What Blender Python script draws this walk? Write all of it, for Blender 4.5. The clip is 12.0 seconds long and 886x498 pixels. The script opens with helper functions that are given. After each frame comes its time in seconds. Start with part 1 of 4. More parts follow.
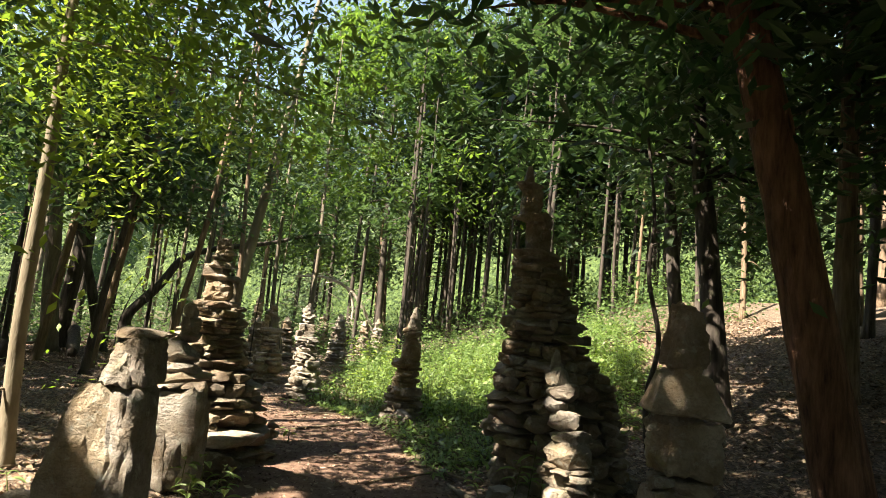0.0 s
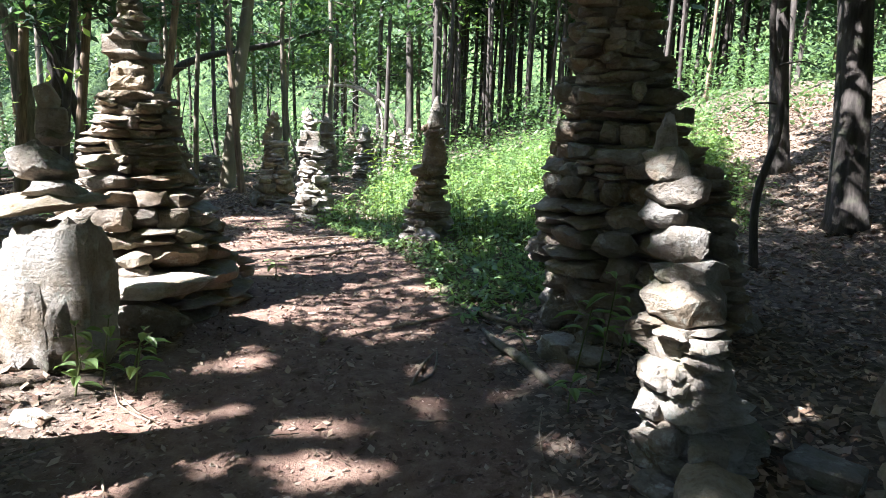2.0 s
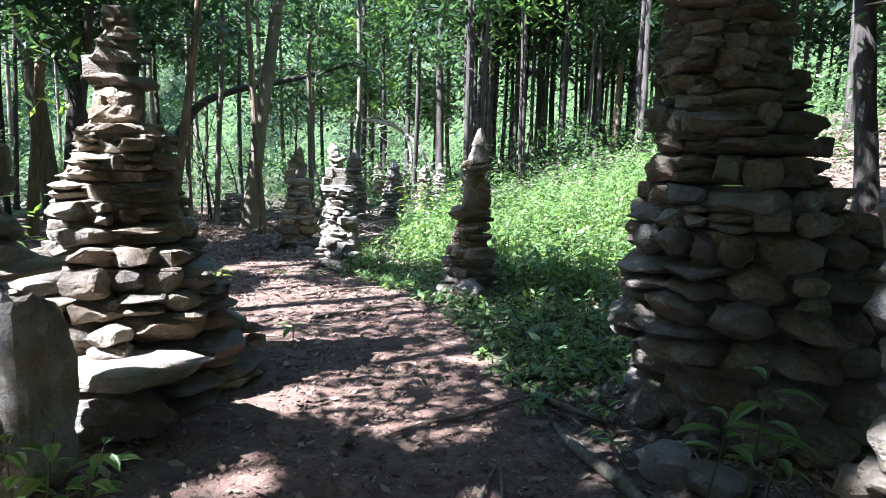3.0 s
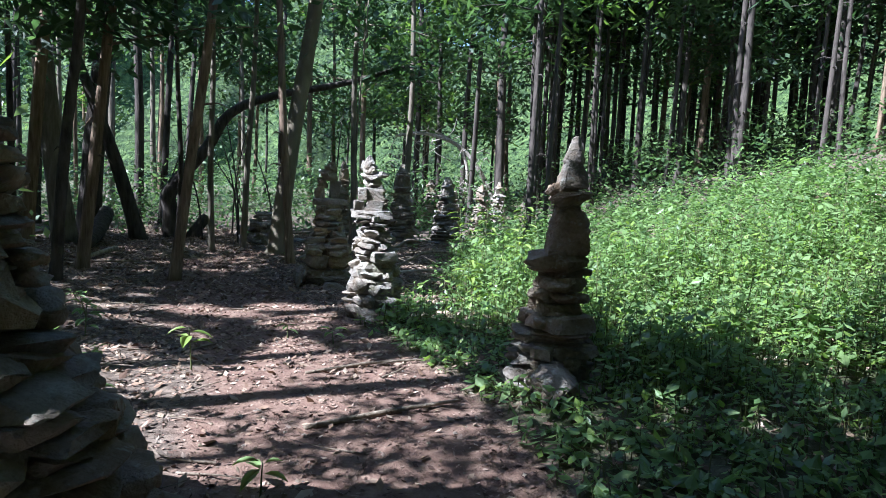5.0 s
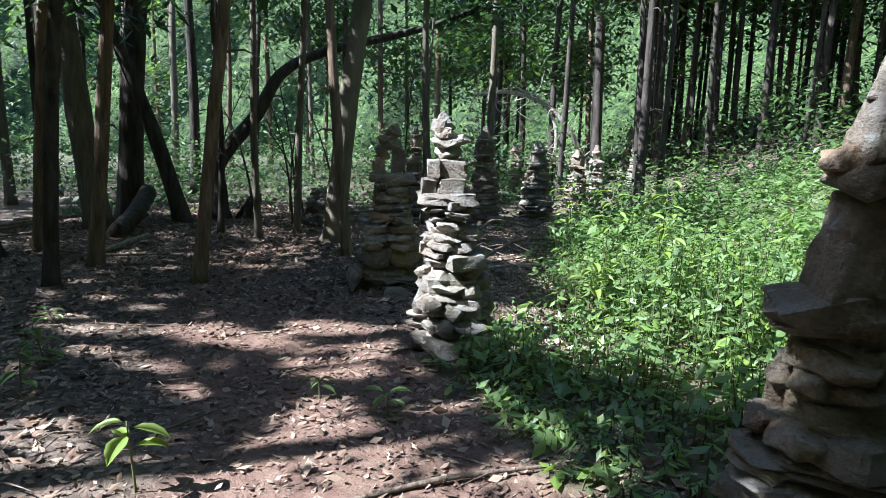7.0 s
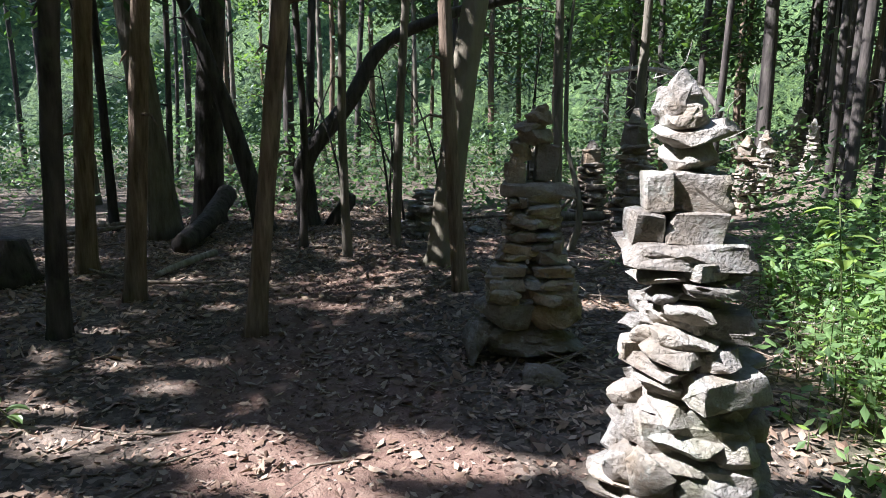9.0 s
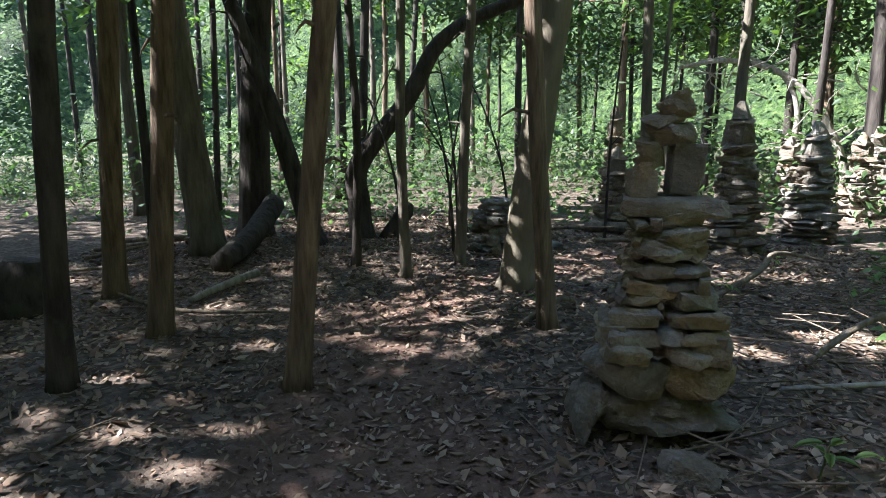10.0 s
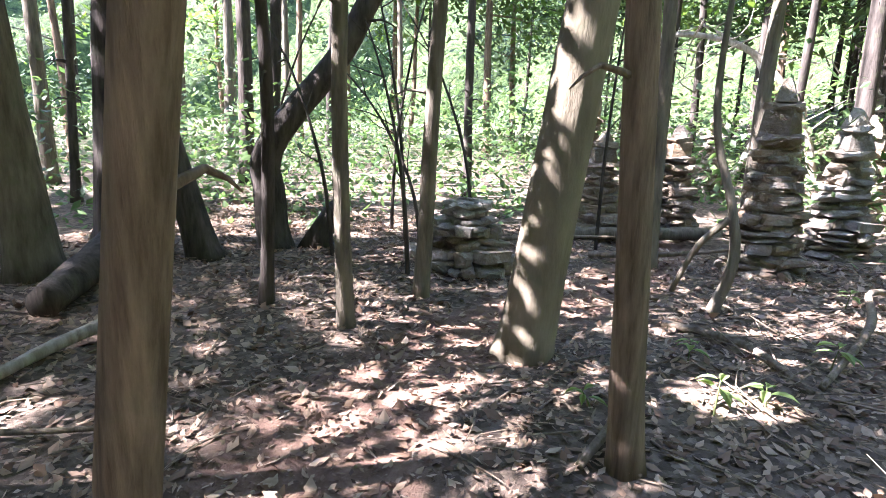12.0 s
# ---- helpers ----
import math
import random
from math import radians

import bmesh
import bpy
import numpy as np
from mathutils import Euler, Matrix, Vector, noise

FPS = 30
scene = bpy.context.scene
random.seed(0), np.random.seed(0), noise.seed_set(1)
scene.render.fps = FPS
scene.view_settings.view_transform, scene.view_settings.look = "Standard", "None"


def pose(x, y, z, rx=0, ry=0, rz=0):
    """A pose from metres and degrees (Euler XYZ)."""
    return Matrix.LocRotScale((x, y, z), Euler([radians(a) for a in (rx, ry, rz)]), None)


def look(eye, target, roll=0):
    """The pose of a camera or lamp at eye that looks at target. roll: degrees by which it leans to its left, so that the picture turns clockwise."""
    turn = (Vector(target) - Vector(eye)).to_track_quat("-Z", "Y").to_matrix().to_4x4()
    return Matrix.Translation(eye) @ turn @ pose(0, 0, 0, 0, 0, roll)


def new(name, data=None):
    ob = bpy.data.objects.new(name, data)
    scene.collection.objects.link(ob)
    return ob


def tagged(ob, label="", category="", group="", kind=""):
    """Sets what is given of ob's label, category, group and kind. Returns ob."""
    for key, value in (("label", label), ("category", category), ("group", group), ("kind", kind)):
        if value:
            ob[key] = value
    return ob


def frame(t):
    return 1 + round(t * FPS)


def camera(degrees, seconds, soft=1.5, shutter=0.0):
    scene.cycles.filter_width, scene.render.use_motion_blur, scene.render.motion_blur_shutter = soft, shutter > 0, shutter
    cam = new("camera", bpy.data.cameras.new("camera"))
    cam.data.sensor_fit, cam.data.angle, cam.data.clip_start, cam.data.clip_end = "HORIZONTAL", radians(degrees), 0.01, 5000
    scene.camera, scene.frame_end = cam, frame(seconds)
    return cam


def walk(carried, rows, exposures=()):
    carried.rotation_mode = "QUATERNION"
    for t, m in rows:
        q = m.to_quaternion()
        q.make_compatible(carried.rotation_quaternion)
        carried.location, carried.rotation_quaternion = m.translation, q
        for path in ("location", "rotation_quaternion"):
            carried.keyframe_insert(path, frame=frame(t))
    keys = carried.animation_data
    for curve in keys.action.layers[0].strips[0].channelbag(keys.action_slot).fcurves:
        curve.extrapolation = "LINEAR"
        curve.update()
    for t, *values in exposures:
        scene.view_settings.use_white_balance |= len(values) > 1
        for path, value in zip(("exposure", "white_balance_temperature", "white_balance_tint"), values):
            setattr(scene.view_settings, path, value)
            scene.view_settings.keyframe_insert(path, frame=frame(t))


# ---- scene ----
cam = camera(71.4, 12.0, soft=0.8)
METRES, EYE, TILT, LEAN, TURN = 14.0, 1.77, 0.0, 0.0, 0.0
ROWS = [
    (0.0, 0.0, 0.0, 0.0, -0.64, 6.6, -5.5),
    (0.5, 0.0166, 0.0426, -0.0136, -0.29, -3.07, -5.39),
    (1.0, 0.019, 0.0856, -0.023, 2.4, -11.87, -4.18),
    (1.5, 0.0144, 0.122, -0.0211, 3.05, -11.18, -3.81),
    (2.0, 0.0144, 0.1668, -0.0183, 3.3, -10.8, -1.98),
    (2.5, 0.0006, 0.2035, -0.0162, 1.31, -10.91, -3.66),
    (3.0, -0.0042, 0.2413, -0.0167, 5.66, -7.79, -1.51),
    (3.5, -0.0062, 0.2793, -0.0167, 7.64, -7.76, -1.48),
    (5.5, -0.0431, 0.441, -0.0128, 12.54, -6.16, -2.2),
    (6.0, -0.0555, 0.4824, -0.0156, 15.49, -7.03, -0.41),
    (6.5, -0.0678, 0.5193, -0.0137, 15.94, -8.46, -1.58),
    (8.5, -0.1347, 0.6744, -0.0143, 25.54, -12.23, 1.64),
    (9.0, -0.163, 0.7077, -0.0122, 27.19, -11.13, -0.38),
    (9.5, -0.1855, 0.7395, -0.0109, 32.8, -12.21, 2.44),
    (10.0, -0.2134, 0.7677, -0.0145, 31.8, -10.83, 0.49),
    (10.5, -0.2407, 0.8031, -0.0183, 27.3, -10.47, 1.79),
    (11.0, -0.2723, 0.8337, -0.0189, 27.61, -13.01, 3.41),
    (11.5, -0.3005, 0.8617, -0.0153, 23.76, -11.65, -0.1),
    (12.0, -0.3196, 0.8951, -0.0144, 24.02, -13.2, -1.56),
]
EXPOSURES = [(0.0, 2.45, 7500, 13), (0.5, 3.0, 6900, 14), (1.0, 3.15, 6500, 16), (1.5, 3.4, 5950, 16), (2.0, 3.05, 5600, 15), (3.5, 2.95, 5100, 18), (5.5, 2.0, 5100, 14), (6.5, 2.1, 5200, 13), (8.5, 2.05, 5450, 14), (9.5, 2.35, 5600, 20), (10.0, 2.6, 5650, 15), (10.5, 3.35, 5650, 18), (12.0, 4.0, 5800, 28)]
walk(cam, [(t, pose(0, 0, EYE, TILT, LEAN, TURN) @ pose(METRES * x, METRES * y, METRES * z, 90 + pitch, roll, yaw)) for t, x, y, z, yaw, pitch, roll in ROWS], EXPOSURES)

# ---- light ----
SUN = Vector((-0.56, -0.38, 0.74)).normalized()        # towards the sun
world = bpy.data.worlds.new("sky")
scene.world = world
world.use_nodes = True
wt = world.node_tree
sky = wt.nodes.new("ShaderNodeTexSky")
sky.sky_type, sky.sun_disc = "NISHITA", False
sky.sun_elevation = math.asin(SUN.z)
sky.sun_rotation = math.atan2(SUN.x, SUN.y)
wt.links.new(sky.outputs[0], wt.nodes["Background"].inputs[0])
wt.nodes["Background"].inputs[1].default_value = 0.08
sun = new("sun", bpy.data.lights.new("sun", "SUN"))
sun.data.energy, sun.data.angle, sun.data.color = 4.8, radians(0.55), (1.0, 0.95, 0.86)
sun.matrix_world = look(SUN * 60, (0, 0, 0))

rng = np.random.default_rng(7)


# ---- materials ----
class Mat:
    """Small helper that builds a node material."""

    def __init__(self, name, rough=0.85):
        self.mat = bpy.data.materials.new(name)
        self.mat.use_nodes = True
        self.t = self.mat.node_tree
        self.out = self.t.nodes["Material Output"]
        self.bsdf = self.t.nodes["Principled BSDF"]
        self.bsdf.inputs["Roughness"].default_value = rough
        self.bsdf.inputs["Specular IOR Level"].default_value = 0.25

    def node(self, kind, **inputs):
        n = self.t.nodes.new(kind)
        for key, v in inputs.items():
            self.put(n.inputs[key.replace("_", " ")], v)
        return n

    def put(self, socket, v):
        if isinstance(v, bpy.types.NodeSocket):
            self.t.links.new(v, socket)
        else:
            socket.default_value = v

    def coords(self, kind="Object", scale=(1, 1, 1)):
        c = self.t.nodes.new("ShaderNodeTexCoord")
        m = self.node("ShaderNodeMapping", Vector=c.outputs[kind], Scale=scale)
        return m.outputs[0]

    def world_coords(self, scale=(1, 1, 1)):
        g = self.t.nodes.new("ShaderNodeNewGeometry")
        return self.node("ShaderNodeMapping", Vector=g.outputs["Position"], Scale=scale).outputs[0]

    def noise(self, vec, scale, detail=4.0, rough=0.55):
        return self.node("ShaderNodeTexNoise", Vector=vec, Scale=scale, Detail=detail, Roughness=rough).outputs[0]

    def voronoi(self, vec, scale, out="Distance"):
        return self.node("ShaderNodeTexVoronoi", Vector=vec, Scale=scale).outputs[out]

    def ramp(self, fac, stops):
        r = self.node("ShaderNodeValToRGB", Fac=fac)
        el = r.color_ramp.elements
        while len(el) < len(stops):
            el.new(0.5)
        for e, (p, c) in zip(el, stops):
            e.position, e.color = p, (*c, 1)
        return r.outputs[0]

    def mix(self, fac, a, b, blend="MIX"):
        n = self.t.nodes.new("ShaderNodeMix")
        n.data_type, n.blend_type = "RGBA", blend
        self.put(n.inputs[0], fac)
        for s, v in ((n.inputs[6], a), (n.inputs[7], b)):
            self.put(s, v if isinstance(v, bpy.types.NodeSocket) else (*v, 1))
        return n.outputs[2]

    def math(self, op, a, b=0.0):
        n = self.t.nodes.new("ShaderNodeMath")
        n.operation = op
        self.put(n.inputs[0], a), self.put(n.inputs[1], b)
        return n.outputs[0]

    def random(self):
        return self.t.nodes.new("ShaderNodeObjectInfo").outputs["Random"]

    def island(self):
        return self.t.nodes.new("ShaderNodeNewGeometry").outputs["Random Per Island"]

    def colour(self, c):
        self.put(self.bsdf.inputs["Base Color"], c)

    def bump(self, height, strength=0.5, distance=0.02):
        b = self.node("ShaderNodeBump", Height=height, Strength=strength, Distance=distance)
        self.put(self.bsdf.inputs["Normal"], b.outputs[0])


def stone_material(name, tones, lichen):
    m = Mat(name, 0.9)
    v = m.world_coords()
    base = m.ramp(m.random(), [(0.0, tones[0]), (0.3, tones[1]), (0.55, tones[2]), (0.8, tones[3]), (1.0, tones[0])])
    big = m.noise(v, 5.0, 5)
    fine = m.noise(v, 42.0, 5, 0.65)
    c = m.mix(m.ramp(big, [(0.35, (0, 0, 0)), (0.7, (1, 1, 1))]), base, m.mix(1.0, base, (0.62, 0.58, 0.52), "MULTIPLY"))
    c = m.mix(m.ramp(fine, [(0.45, (0, 0, 0)), (0.75, (0.55, 0.55, 0.55))]), c, m.mix(1.0, c, (0.45, 0.43, 0.4), "MULTIPLY"))
    stain = m.ramp(m.noise(v, 2.4, 5, 0.65), [(0.44, (0, 0, 0)), (0.62, (0.8, 0.8, 0.8))])
    c = m.mix(stain, c, m.mix(1.0, c, (0.74, 0.62, 0.48), "MULTIPLY"))
    spots = m.ramp(m.noise(v, 9.0, 6, 0.7), [(0.56, (0, 0, 0)), (0.66, (lichen, lichen, lichen))])
    c = m.mix(spots, c, (0.43, 0.44, 0.38))
    moss = m.ramp(m.noise(v, 3.1, 5, 0.6), [(0.58, (0, 0, 0)), (0.72, (0.45, 0.45, 0.45))])
    c = m.mix(moss, c, (0.15, 0.16, 0.07))
    m.colour(c)
    mid = m.noise(v, 15.0, 6, 0.7)
    pits = m.ramp(m.voronoi(v, 34.0), [(0.05, (0, 0, 0)), (0.4, (1, 1, 1))])
    layers = m.noise(m.world_coords((3.0, 3.0, 26.0)), 1.0, 4, 0.6)
    h = m.math("ADD", m.math("ADD", m.math("MULTIPLY", fine, 0.5), m.math("MULTIPLY", pits, 0.12)), m.math("ADD", m.math("MULTIPLY", layers, 0.45), m.math("MULTIPLY", mid, 1.1)))
    m.bump(h, 1.0, 0.032)
    return m.mat


STONE = stone_material("weathered_stone", [(0.25, 0.22, 0.185), (0.38, 0.315, 0.25), (0.25, 0.23, 0.205), (0.43, 0.37, 0.28)], 0.45)
TAN_STONE = stone_material("tan_stone", [(0.41, 0.34, 0.23), (0.32, 0.285, 0.22), (0.46, 0.37, 0.245), (0.27, 0.245, 0.205)], 0.25)
GREY_STONE = stone_material("grey_stone", [(0.24, 0.225, 0.2), (0.37, 0.34, 0.3), (0.29, 0.275, 0.25), (0.47, 0.43, 0.37)], 0.55)


def bark_material(name, dark, light, ridge=14.0, moss=0.0):
    m = Mat(name, 0.95)
    v = m.coords("Object", (ridge, ridge, 2.4))
    n = m.noise(v, 1.0, 7, 0.62)
    broad = m.noise(m.coords("Object"), 1.7, 4)
    c = m.ramp(n, [(0.32, dark), (0.52, tuple((a + b) / 2 for a, b in zip(dark, light))), (0.72, light)])
    c = m.mix(m.ramp(broad, [(0.4, (0, 0, 0)), (0.75, (0.6, 0.6, 0.6))]), c, m.mix(1.0, c, (0.55, 0.56, 0.55), "MULTIPLY"))
    c = m.mix(m.ramp(m.noise(m.coords("Object"), 6.0, 5), [(0.56, (0, 0, 0)), (0.7, (moss, moss, moss))]), c, (0.12, 0.135, 0.075))
    m.colour(c)
    m.bump(n, 1.0, 0.03)
    return m.mat


CEDAR = bark_material("cedar_bark", (0.095, 0.066, 0.045), (0.33, 0.24, 0.165), 22.0, 0.25)
DARK_BARK = bark_material("dark_bark", (0.03, 0.026, 0.022), (0.12, 0.10, 0.085), 13.0, 0.3)
GREY_BARK = bark_material("grey_bark", (0.10, 0.085, 0.064), (0.26, 0.225, 0.17), 16.0, 0.5)
SMOOTH_BARK = bark_material("smooth_bark", (0.16, 0.135, 0.095), (0.26, 0.225, 0.16), 7.0, 0.4)
RED_BARK = bark_material("red_bark", (0.06, 0.03, 0.02), (0.30, 0.155, 0.095), 17.0, 0.0)
DEAD_WOOD = bark_material("dead_wood", (0.22, 0.19, 0.15), (0.50, 0.46, 0.39), 18.0, 0.1)
TWIG = bark_material("twig_wood", (0.11, 0.085, 0.06), (0.32, 0.26, 0.19), 20.0, 0.0)


def leaf_material(name, a, b, glow, gloss=0.45):
    """A thin leaf that reflects on one side and lets light through to the other."""
    m = Mat(name, gloss)
    m.bsdf.inputs["Specular IOR Level"].default_value = 0.45
    c = m.ramp(m.island(), [(0.0, a), (0.55, tuple((x + y) / 2 for x, y in zip(a, b))), (1.0, b)])
    c = m.mix(m.ramp(m.noise(m.world_coords(), 0.6, 3), [(0.35, (0, 0, 0)), (0.65, (0.5, 0.5, 0.5))]), c, m.mix(1.0, c, (0.62, 0.72, 0.7), "MULTIPLY"))
    m.colour(c)
    thin = m.node("ShaderNodeBsdfTranslucent", Color=m.mix(1.0, c, glow, "MULTIPLY"))
    mix = m.node("ShaderNodeMixShader", Fac=0.45)
    m.t.links.new(m.bsdf.outputs[0], mix.inputs[1])
    m.t.links.new(thin.outputs[0], mix.inputs[2])
    m.t.links.new(mix.outputs[0], m.out.inputs[0])
    return m.mat


HEMLOCK = leaf_material("conifer_leaf", (0.028, 0.058, 0.028), (0.078, 0.125, 0.06), (1.6, 1.7, 0.9))
BROAD = leaf_material("broad_leaf", (0.05, 0.10, 0.028), (0.13, 0.195, 0.06), (1.8, 1.9, 0.8))
HERB = leaf_material("herb_leaf", (0.10, 0.165, 0.055), (0.23, 0.32, 0.125), (1.6, 1.7, 1.0), 0.33)
# far leaves: bright glare of the background is put into a paler colour
FAR_PALE_LEAF = leaf_material("far_leaf_glare_pale", (0.07, 0.11, 0.05), (0.20, 0.26, 0.15), (1.25, 1.3, 1.15))
SHRUB = leaf_material("shrub_leaf", (0.05, 0.095, 0.035), (0.14, 0.21, 0.08), (1.5, 1.6, 1.1))
# leaf colour raised to carry sunlight that the crown's own shadow keeps out
SPRAY = leaf_material("sun_bright_spray", (0.12, 0.19, 0.04), (0.26, 0.34, 0.08), (1.7, 1.8, 0.8))
YELLOW_LEAF = leaf_material("yellow_green_leaf", (0.17, 0.26, 0.05), (0.24, 0.32, 0.07), (1.5, 1.6, 0.8))
STEM = Mat("green_stem", 0.7)
STEM.colour(STEM.ramp(STEM.island(), [(0.0, (0.07, 0.10, 0.03)), (1.0, (0.14, 0.15, 0.06))]))
STEM = STEM.mat


def litter_material():
    m = Mat("dry_leaf", 0.8)
    c = m.ramp(m.island(), [(0.0, (0.12, 0.075, 0.05)), (0.35, (0.26, 0.175, 0.12)), (0.7, (0.37, 0.28, 0.2)), (1.0, (0.45, 0.36, 0.27))])
    m.colour(m.mix(m.noise(m.world_coords(), 30.0), c, m.mix(1.0, c, (0.6, 0.55, 0.5), "MULTIPLY")))
    return m.mat


LITTER = litter_material()
CRUMB = Mat("bark_crumb", 0.9)
CRUMB.colour(CRUMB.ramp(CRUMB.island(), [(0.0, (0.06, 0.036, 0.026)), (0.5, (0.14, 0.088, 0.063)), (0.85, (0.22, 0.15, 0.11)), (1.0, (0.34, 0.26, 0.2))]))
CRUMB = CRUMB.mat


def ground_material():
    m = Mat("forest_floor", 0.95)
    v = m.world_coords()
    bare = m.node("ShaderNodeAttribute")
    bare.attribute_name = "bare"
    n1, n2, n3 = m.noise(v, 1.3, 5), m.noise(v, 9.0, 6, 0.65), m.noise(v, 60.0, 4, 0.7)
    soil = m.ramp(n2, [(0.3, (0.11, 0.062, 0.045)), (0.55, (0.175, 0.112, 0.08)), (0.75, (0.25, 0.175, 0.13))])
    soil = m.mix(m.ramp(n3, [(0.55, (0, 0, 0)), (0.72, (0.7, 0.7, 0.7))]), soil, (0.23, 0.165, 0.125))
    duff = m.ramp(m.voronoi(v, 26.0, "Color"), [(0.1, (0.06, 0.045, 0.034)), (0.5, (0.15, 0.115, 0.085)), (0.9, (0.27, 0.21, 0.16))])
    duff = m.mix(m.ramp(n2, [(0.35, (0.7, 0.7, 0.7)), (0.65, (0, 0, 0))]), duff, (0.07, 0.052, 0.038))
    edge = m.math("ADD", bare.outputs["Fac"], m.math("MULTIPLY", m.math("SUBTRACT", n1, 0.5), 0.9))
    c = m.mix(m.ramp(edge, [(0.35, (0, 0, 0)), (0.65, (1, 1, 1))]), duff, soil)
    green = m.node("ShaderNodeAttribute")
    green.attribute_name = "mossy"
    c = m.mix(m.math("MULTIPLY", green.outputs["Fac"], m.ramp(n1, [(0.3, (0.3, 0.3, 0.3)), (0.6, (1, 1, 1))])), c, (0.06, 0.075, 0.03))
    m.colour(c)
    m.bump(m.math("ADD", n2, m.math("MULTIPLY", n3, 0.5)), 0.8, 0.03)
    return m.mat


GROUND = ground_material()


# ---- the lie of the land ----
PATH_LINE = [(-0.1, -8.0, 1.1), (-0.2, 0.0, 1.15), (-0.35, 3.5, 1.1), (-0.75, 6.0, 1.1), (-1.35, 8.7, 1.0), (-2.5, 10.6, 0.85),
             (-4.1, 12.2, 0.85), (-5.5, 13.7, 0.6), (-6.05, 14.9, 0.45), (-5.9, 16.4, 0.4), (-5.2, 17.8, 0.4), (-4.9, 20.0, 0.3)]


def path_gap(x, y):
    """Distance from the trodden line less half its width; below nought on the path."""
    x, y = np.asarray(x, float), np.asarray(y, float)
    best = np.full(np.broadcast(x, y).shape, 1e9)
    for (ax, ay, aw), (bx, by, bw) in zip(PATH_LINE, PATH_LINE[1:]):
        dx, dy = bx - ax, by - ay
        k = np.clip(((x - ax) * dx + (y - ay) * dy) / (dx * dx + dy * dy), 0, 1)
        best = np.minimum(best, np.hypot(x - ax - k * dx, y - ay - k * dy) - (aw + k * (bw - aw)))
    return best


WAVES = [(rng.uniform(0.2, 1.1), rng.uniform(0, 6.28), rng.uniform(0, 6.28)) for _ in range(12)]


def ground(x, y):
    x, y = np.asarray(x, float), np.asarray(y, float)
    near = 1 / (1 + np.exp((np.hypot(x + 2, y - 10) - 30) / 4))
    z = sum(0.004 / f * np.sin(f * 2.2 * (x * math.cos(a) + y * math.sin(a)) + p) for f, a, p in WAVES) * near
    side = x + 0.30 * (np.clip(y, 6, 40) - 6) - 3.6
    z = z + 0.30 * np.log1p(np.exp(np.clip(side, -30, 11) * 1.4)) / 1.4
    z = z + 0.10 * np.exp(-((x + 4.9) ** 2 + (y - 15.1) ** 2) / 2.5)
    z = z + 0.05 * np.clip((path_gap(x, y) + 0.15) / 0.9, 0, 1)
    return z


def gz(x, y):
    return float(ground(x, y))


GREEN_BED = [(0.7, 10.4, 1.8, 2.4), (1.6, 13.2, 2.9, 4.0), (0.5, 14.0, 2.4, 3.0), (-0.3, 17.2, 2.2, 3.0), (3.0, 16.2, 2.3, 3.0), (0.2, 8.8, 1.2, 1.6), (-1.6, 11.3, 1.0, 1.1), (2.2, 19.0, 4.0, 3.0)]


def green_bed(x, y):
    """1 deep inside the bed of herbs, 0 outside."""
    d = np.full(np.broadcast(x, y).shape, 9.0)
    for cx, cy, rx, ry in GREEN_BED:
        d = np.minimum(d, np.hypot((x - cx) / rx, (y - cy) / ry))
    return np.clip((1.12 - d) * 3.0, 0, 1) * np.clip((path_gap(x, y) + 0.12) * 4, 0, 1)


def mesh_from(name, verts, faces, material, smooth=False):
    """A mesh of triangles or quads from arrays."""
    me = bpy.data.meshes.new(name)
    verts, faces = np.asarray(verts, np.float32), np.asarray(faces, np.int32)
    k = faces.shape[1]
    me.vertices.add(len(verts))
    me.vertices.foreach_set("co", verts.ravel())
    me.loops.add(faces.size)
    me.loops.foreach_set("vertex_index", faces.ravel())
    me.polygons.add(len(faces))
    me.polygons.foreach_set("loop_start", np.arange(len(faces), dtype=np.int32) * k)
    me.polygons.foreach_set("use_smooth", np.full(len(faces), smooth))
    me.update(calc_edges=True)
    me.materials.append(material)
    return me


def build_ground():
    def axis(lo, hi, step, reach):
        mid = list(np.arange(lo, hi + 1e-6, step))
        out, s, v = [], step, hi
        while v < reach:
            s *= 1.22
            v += s
            out.append(v)
        low, s, v = [], step, lo
        while v > -reach:
            s *= 1.22
            v -= s
            low.append(v)
        return np.array(low[::-1] + mid + out)
    xs, ys = axis(-12, 8, 0.11, 420), axis(-3, 21, 0.11, 420)
    X, Y = np.meshgrid(xs, ys)
    Z = ground(X, Y)
    dense = (X > -12) & (X < 8) & (Y > -3) & (Y < 21)
    Z = Z + dense * rng.normal(0, 0.006, X.shape)
    n, m = X.shape
    i = np.arange(n * m).reshape(n, m)
    faces = np.stack([i[:-1, :-1], i[:-1, 1:], i[1:, 1:], i[1:, :-1]], -1).reshape(-1, 4)
    me = mesh_from("ground", np.stack([X, Y, Z], -1).reshape(-1, 3), faces, GROUND, True)
    at = me.attributes.new("bare", "FLOAT", "POINT")
    at.data.foreach_set("value", np.clip(0.5 - path_gap(X, Y) * 1.6, 0, 1).ravel().astype(np.float32))
    at = me.attributes.new("mossy", "FLOAT", "POINT")
    far = np.clip((np.hypot(X + 2, Y - 10) - 16) / 8, 0, 1) * 0.8
    at.data.foreach_set("value", np.maximum(green_bed(X, Y) * 0.8, far).ravel().astype(np.float32))
    tagged(new("ground", me), "brown forest floor with a trodden dirt path", "ground", kind="structure")


build_ground()


def part(name, me, parent, label=""):
    ob = new(name, me)
    ob.parent = parent
    return tagged(ob, label)


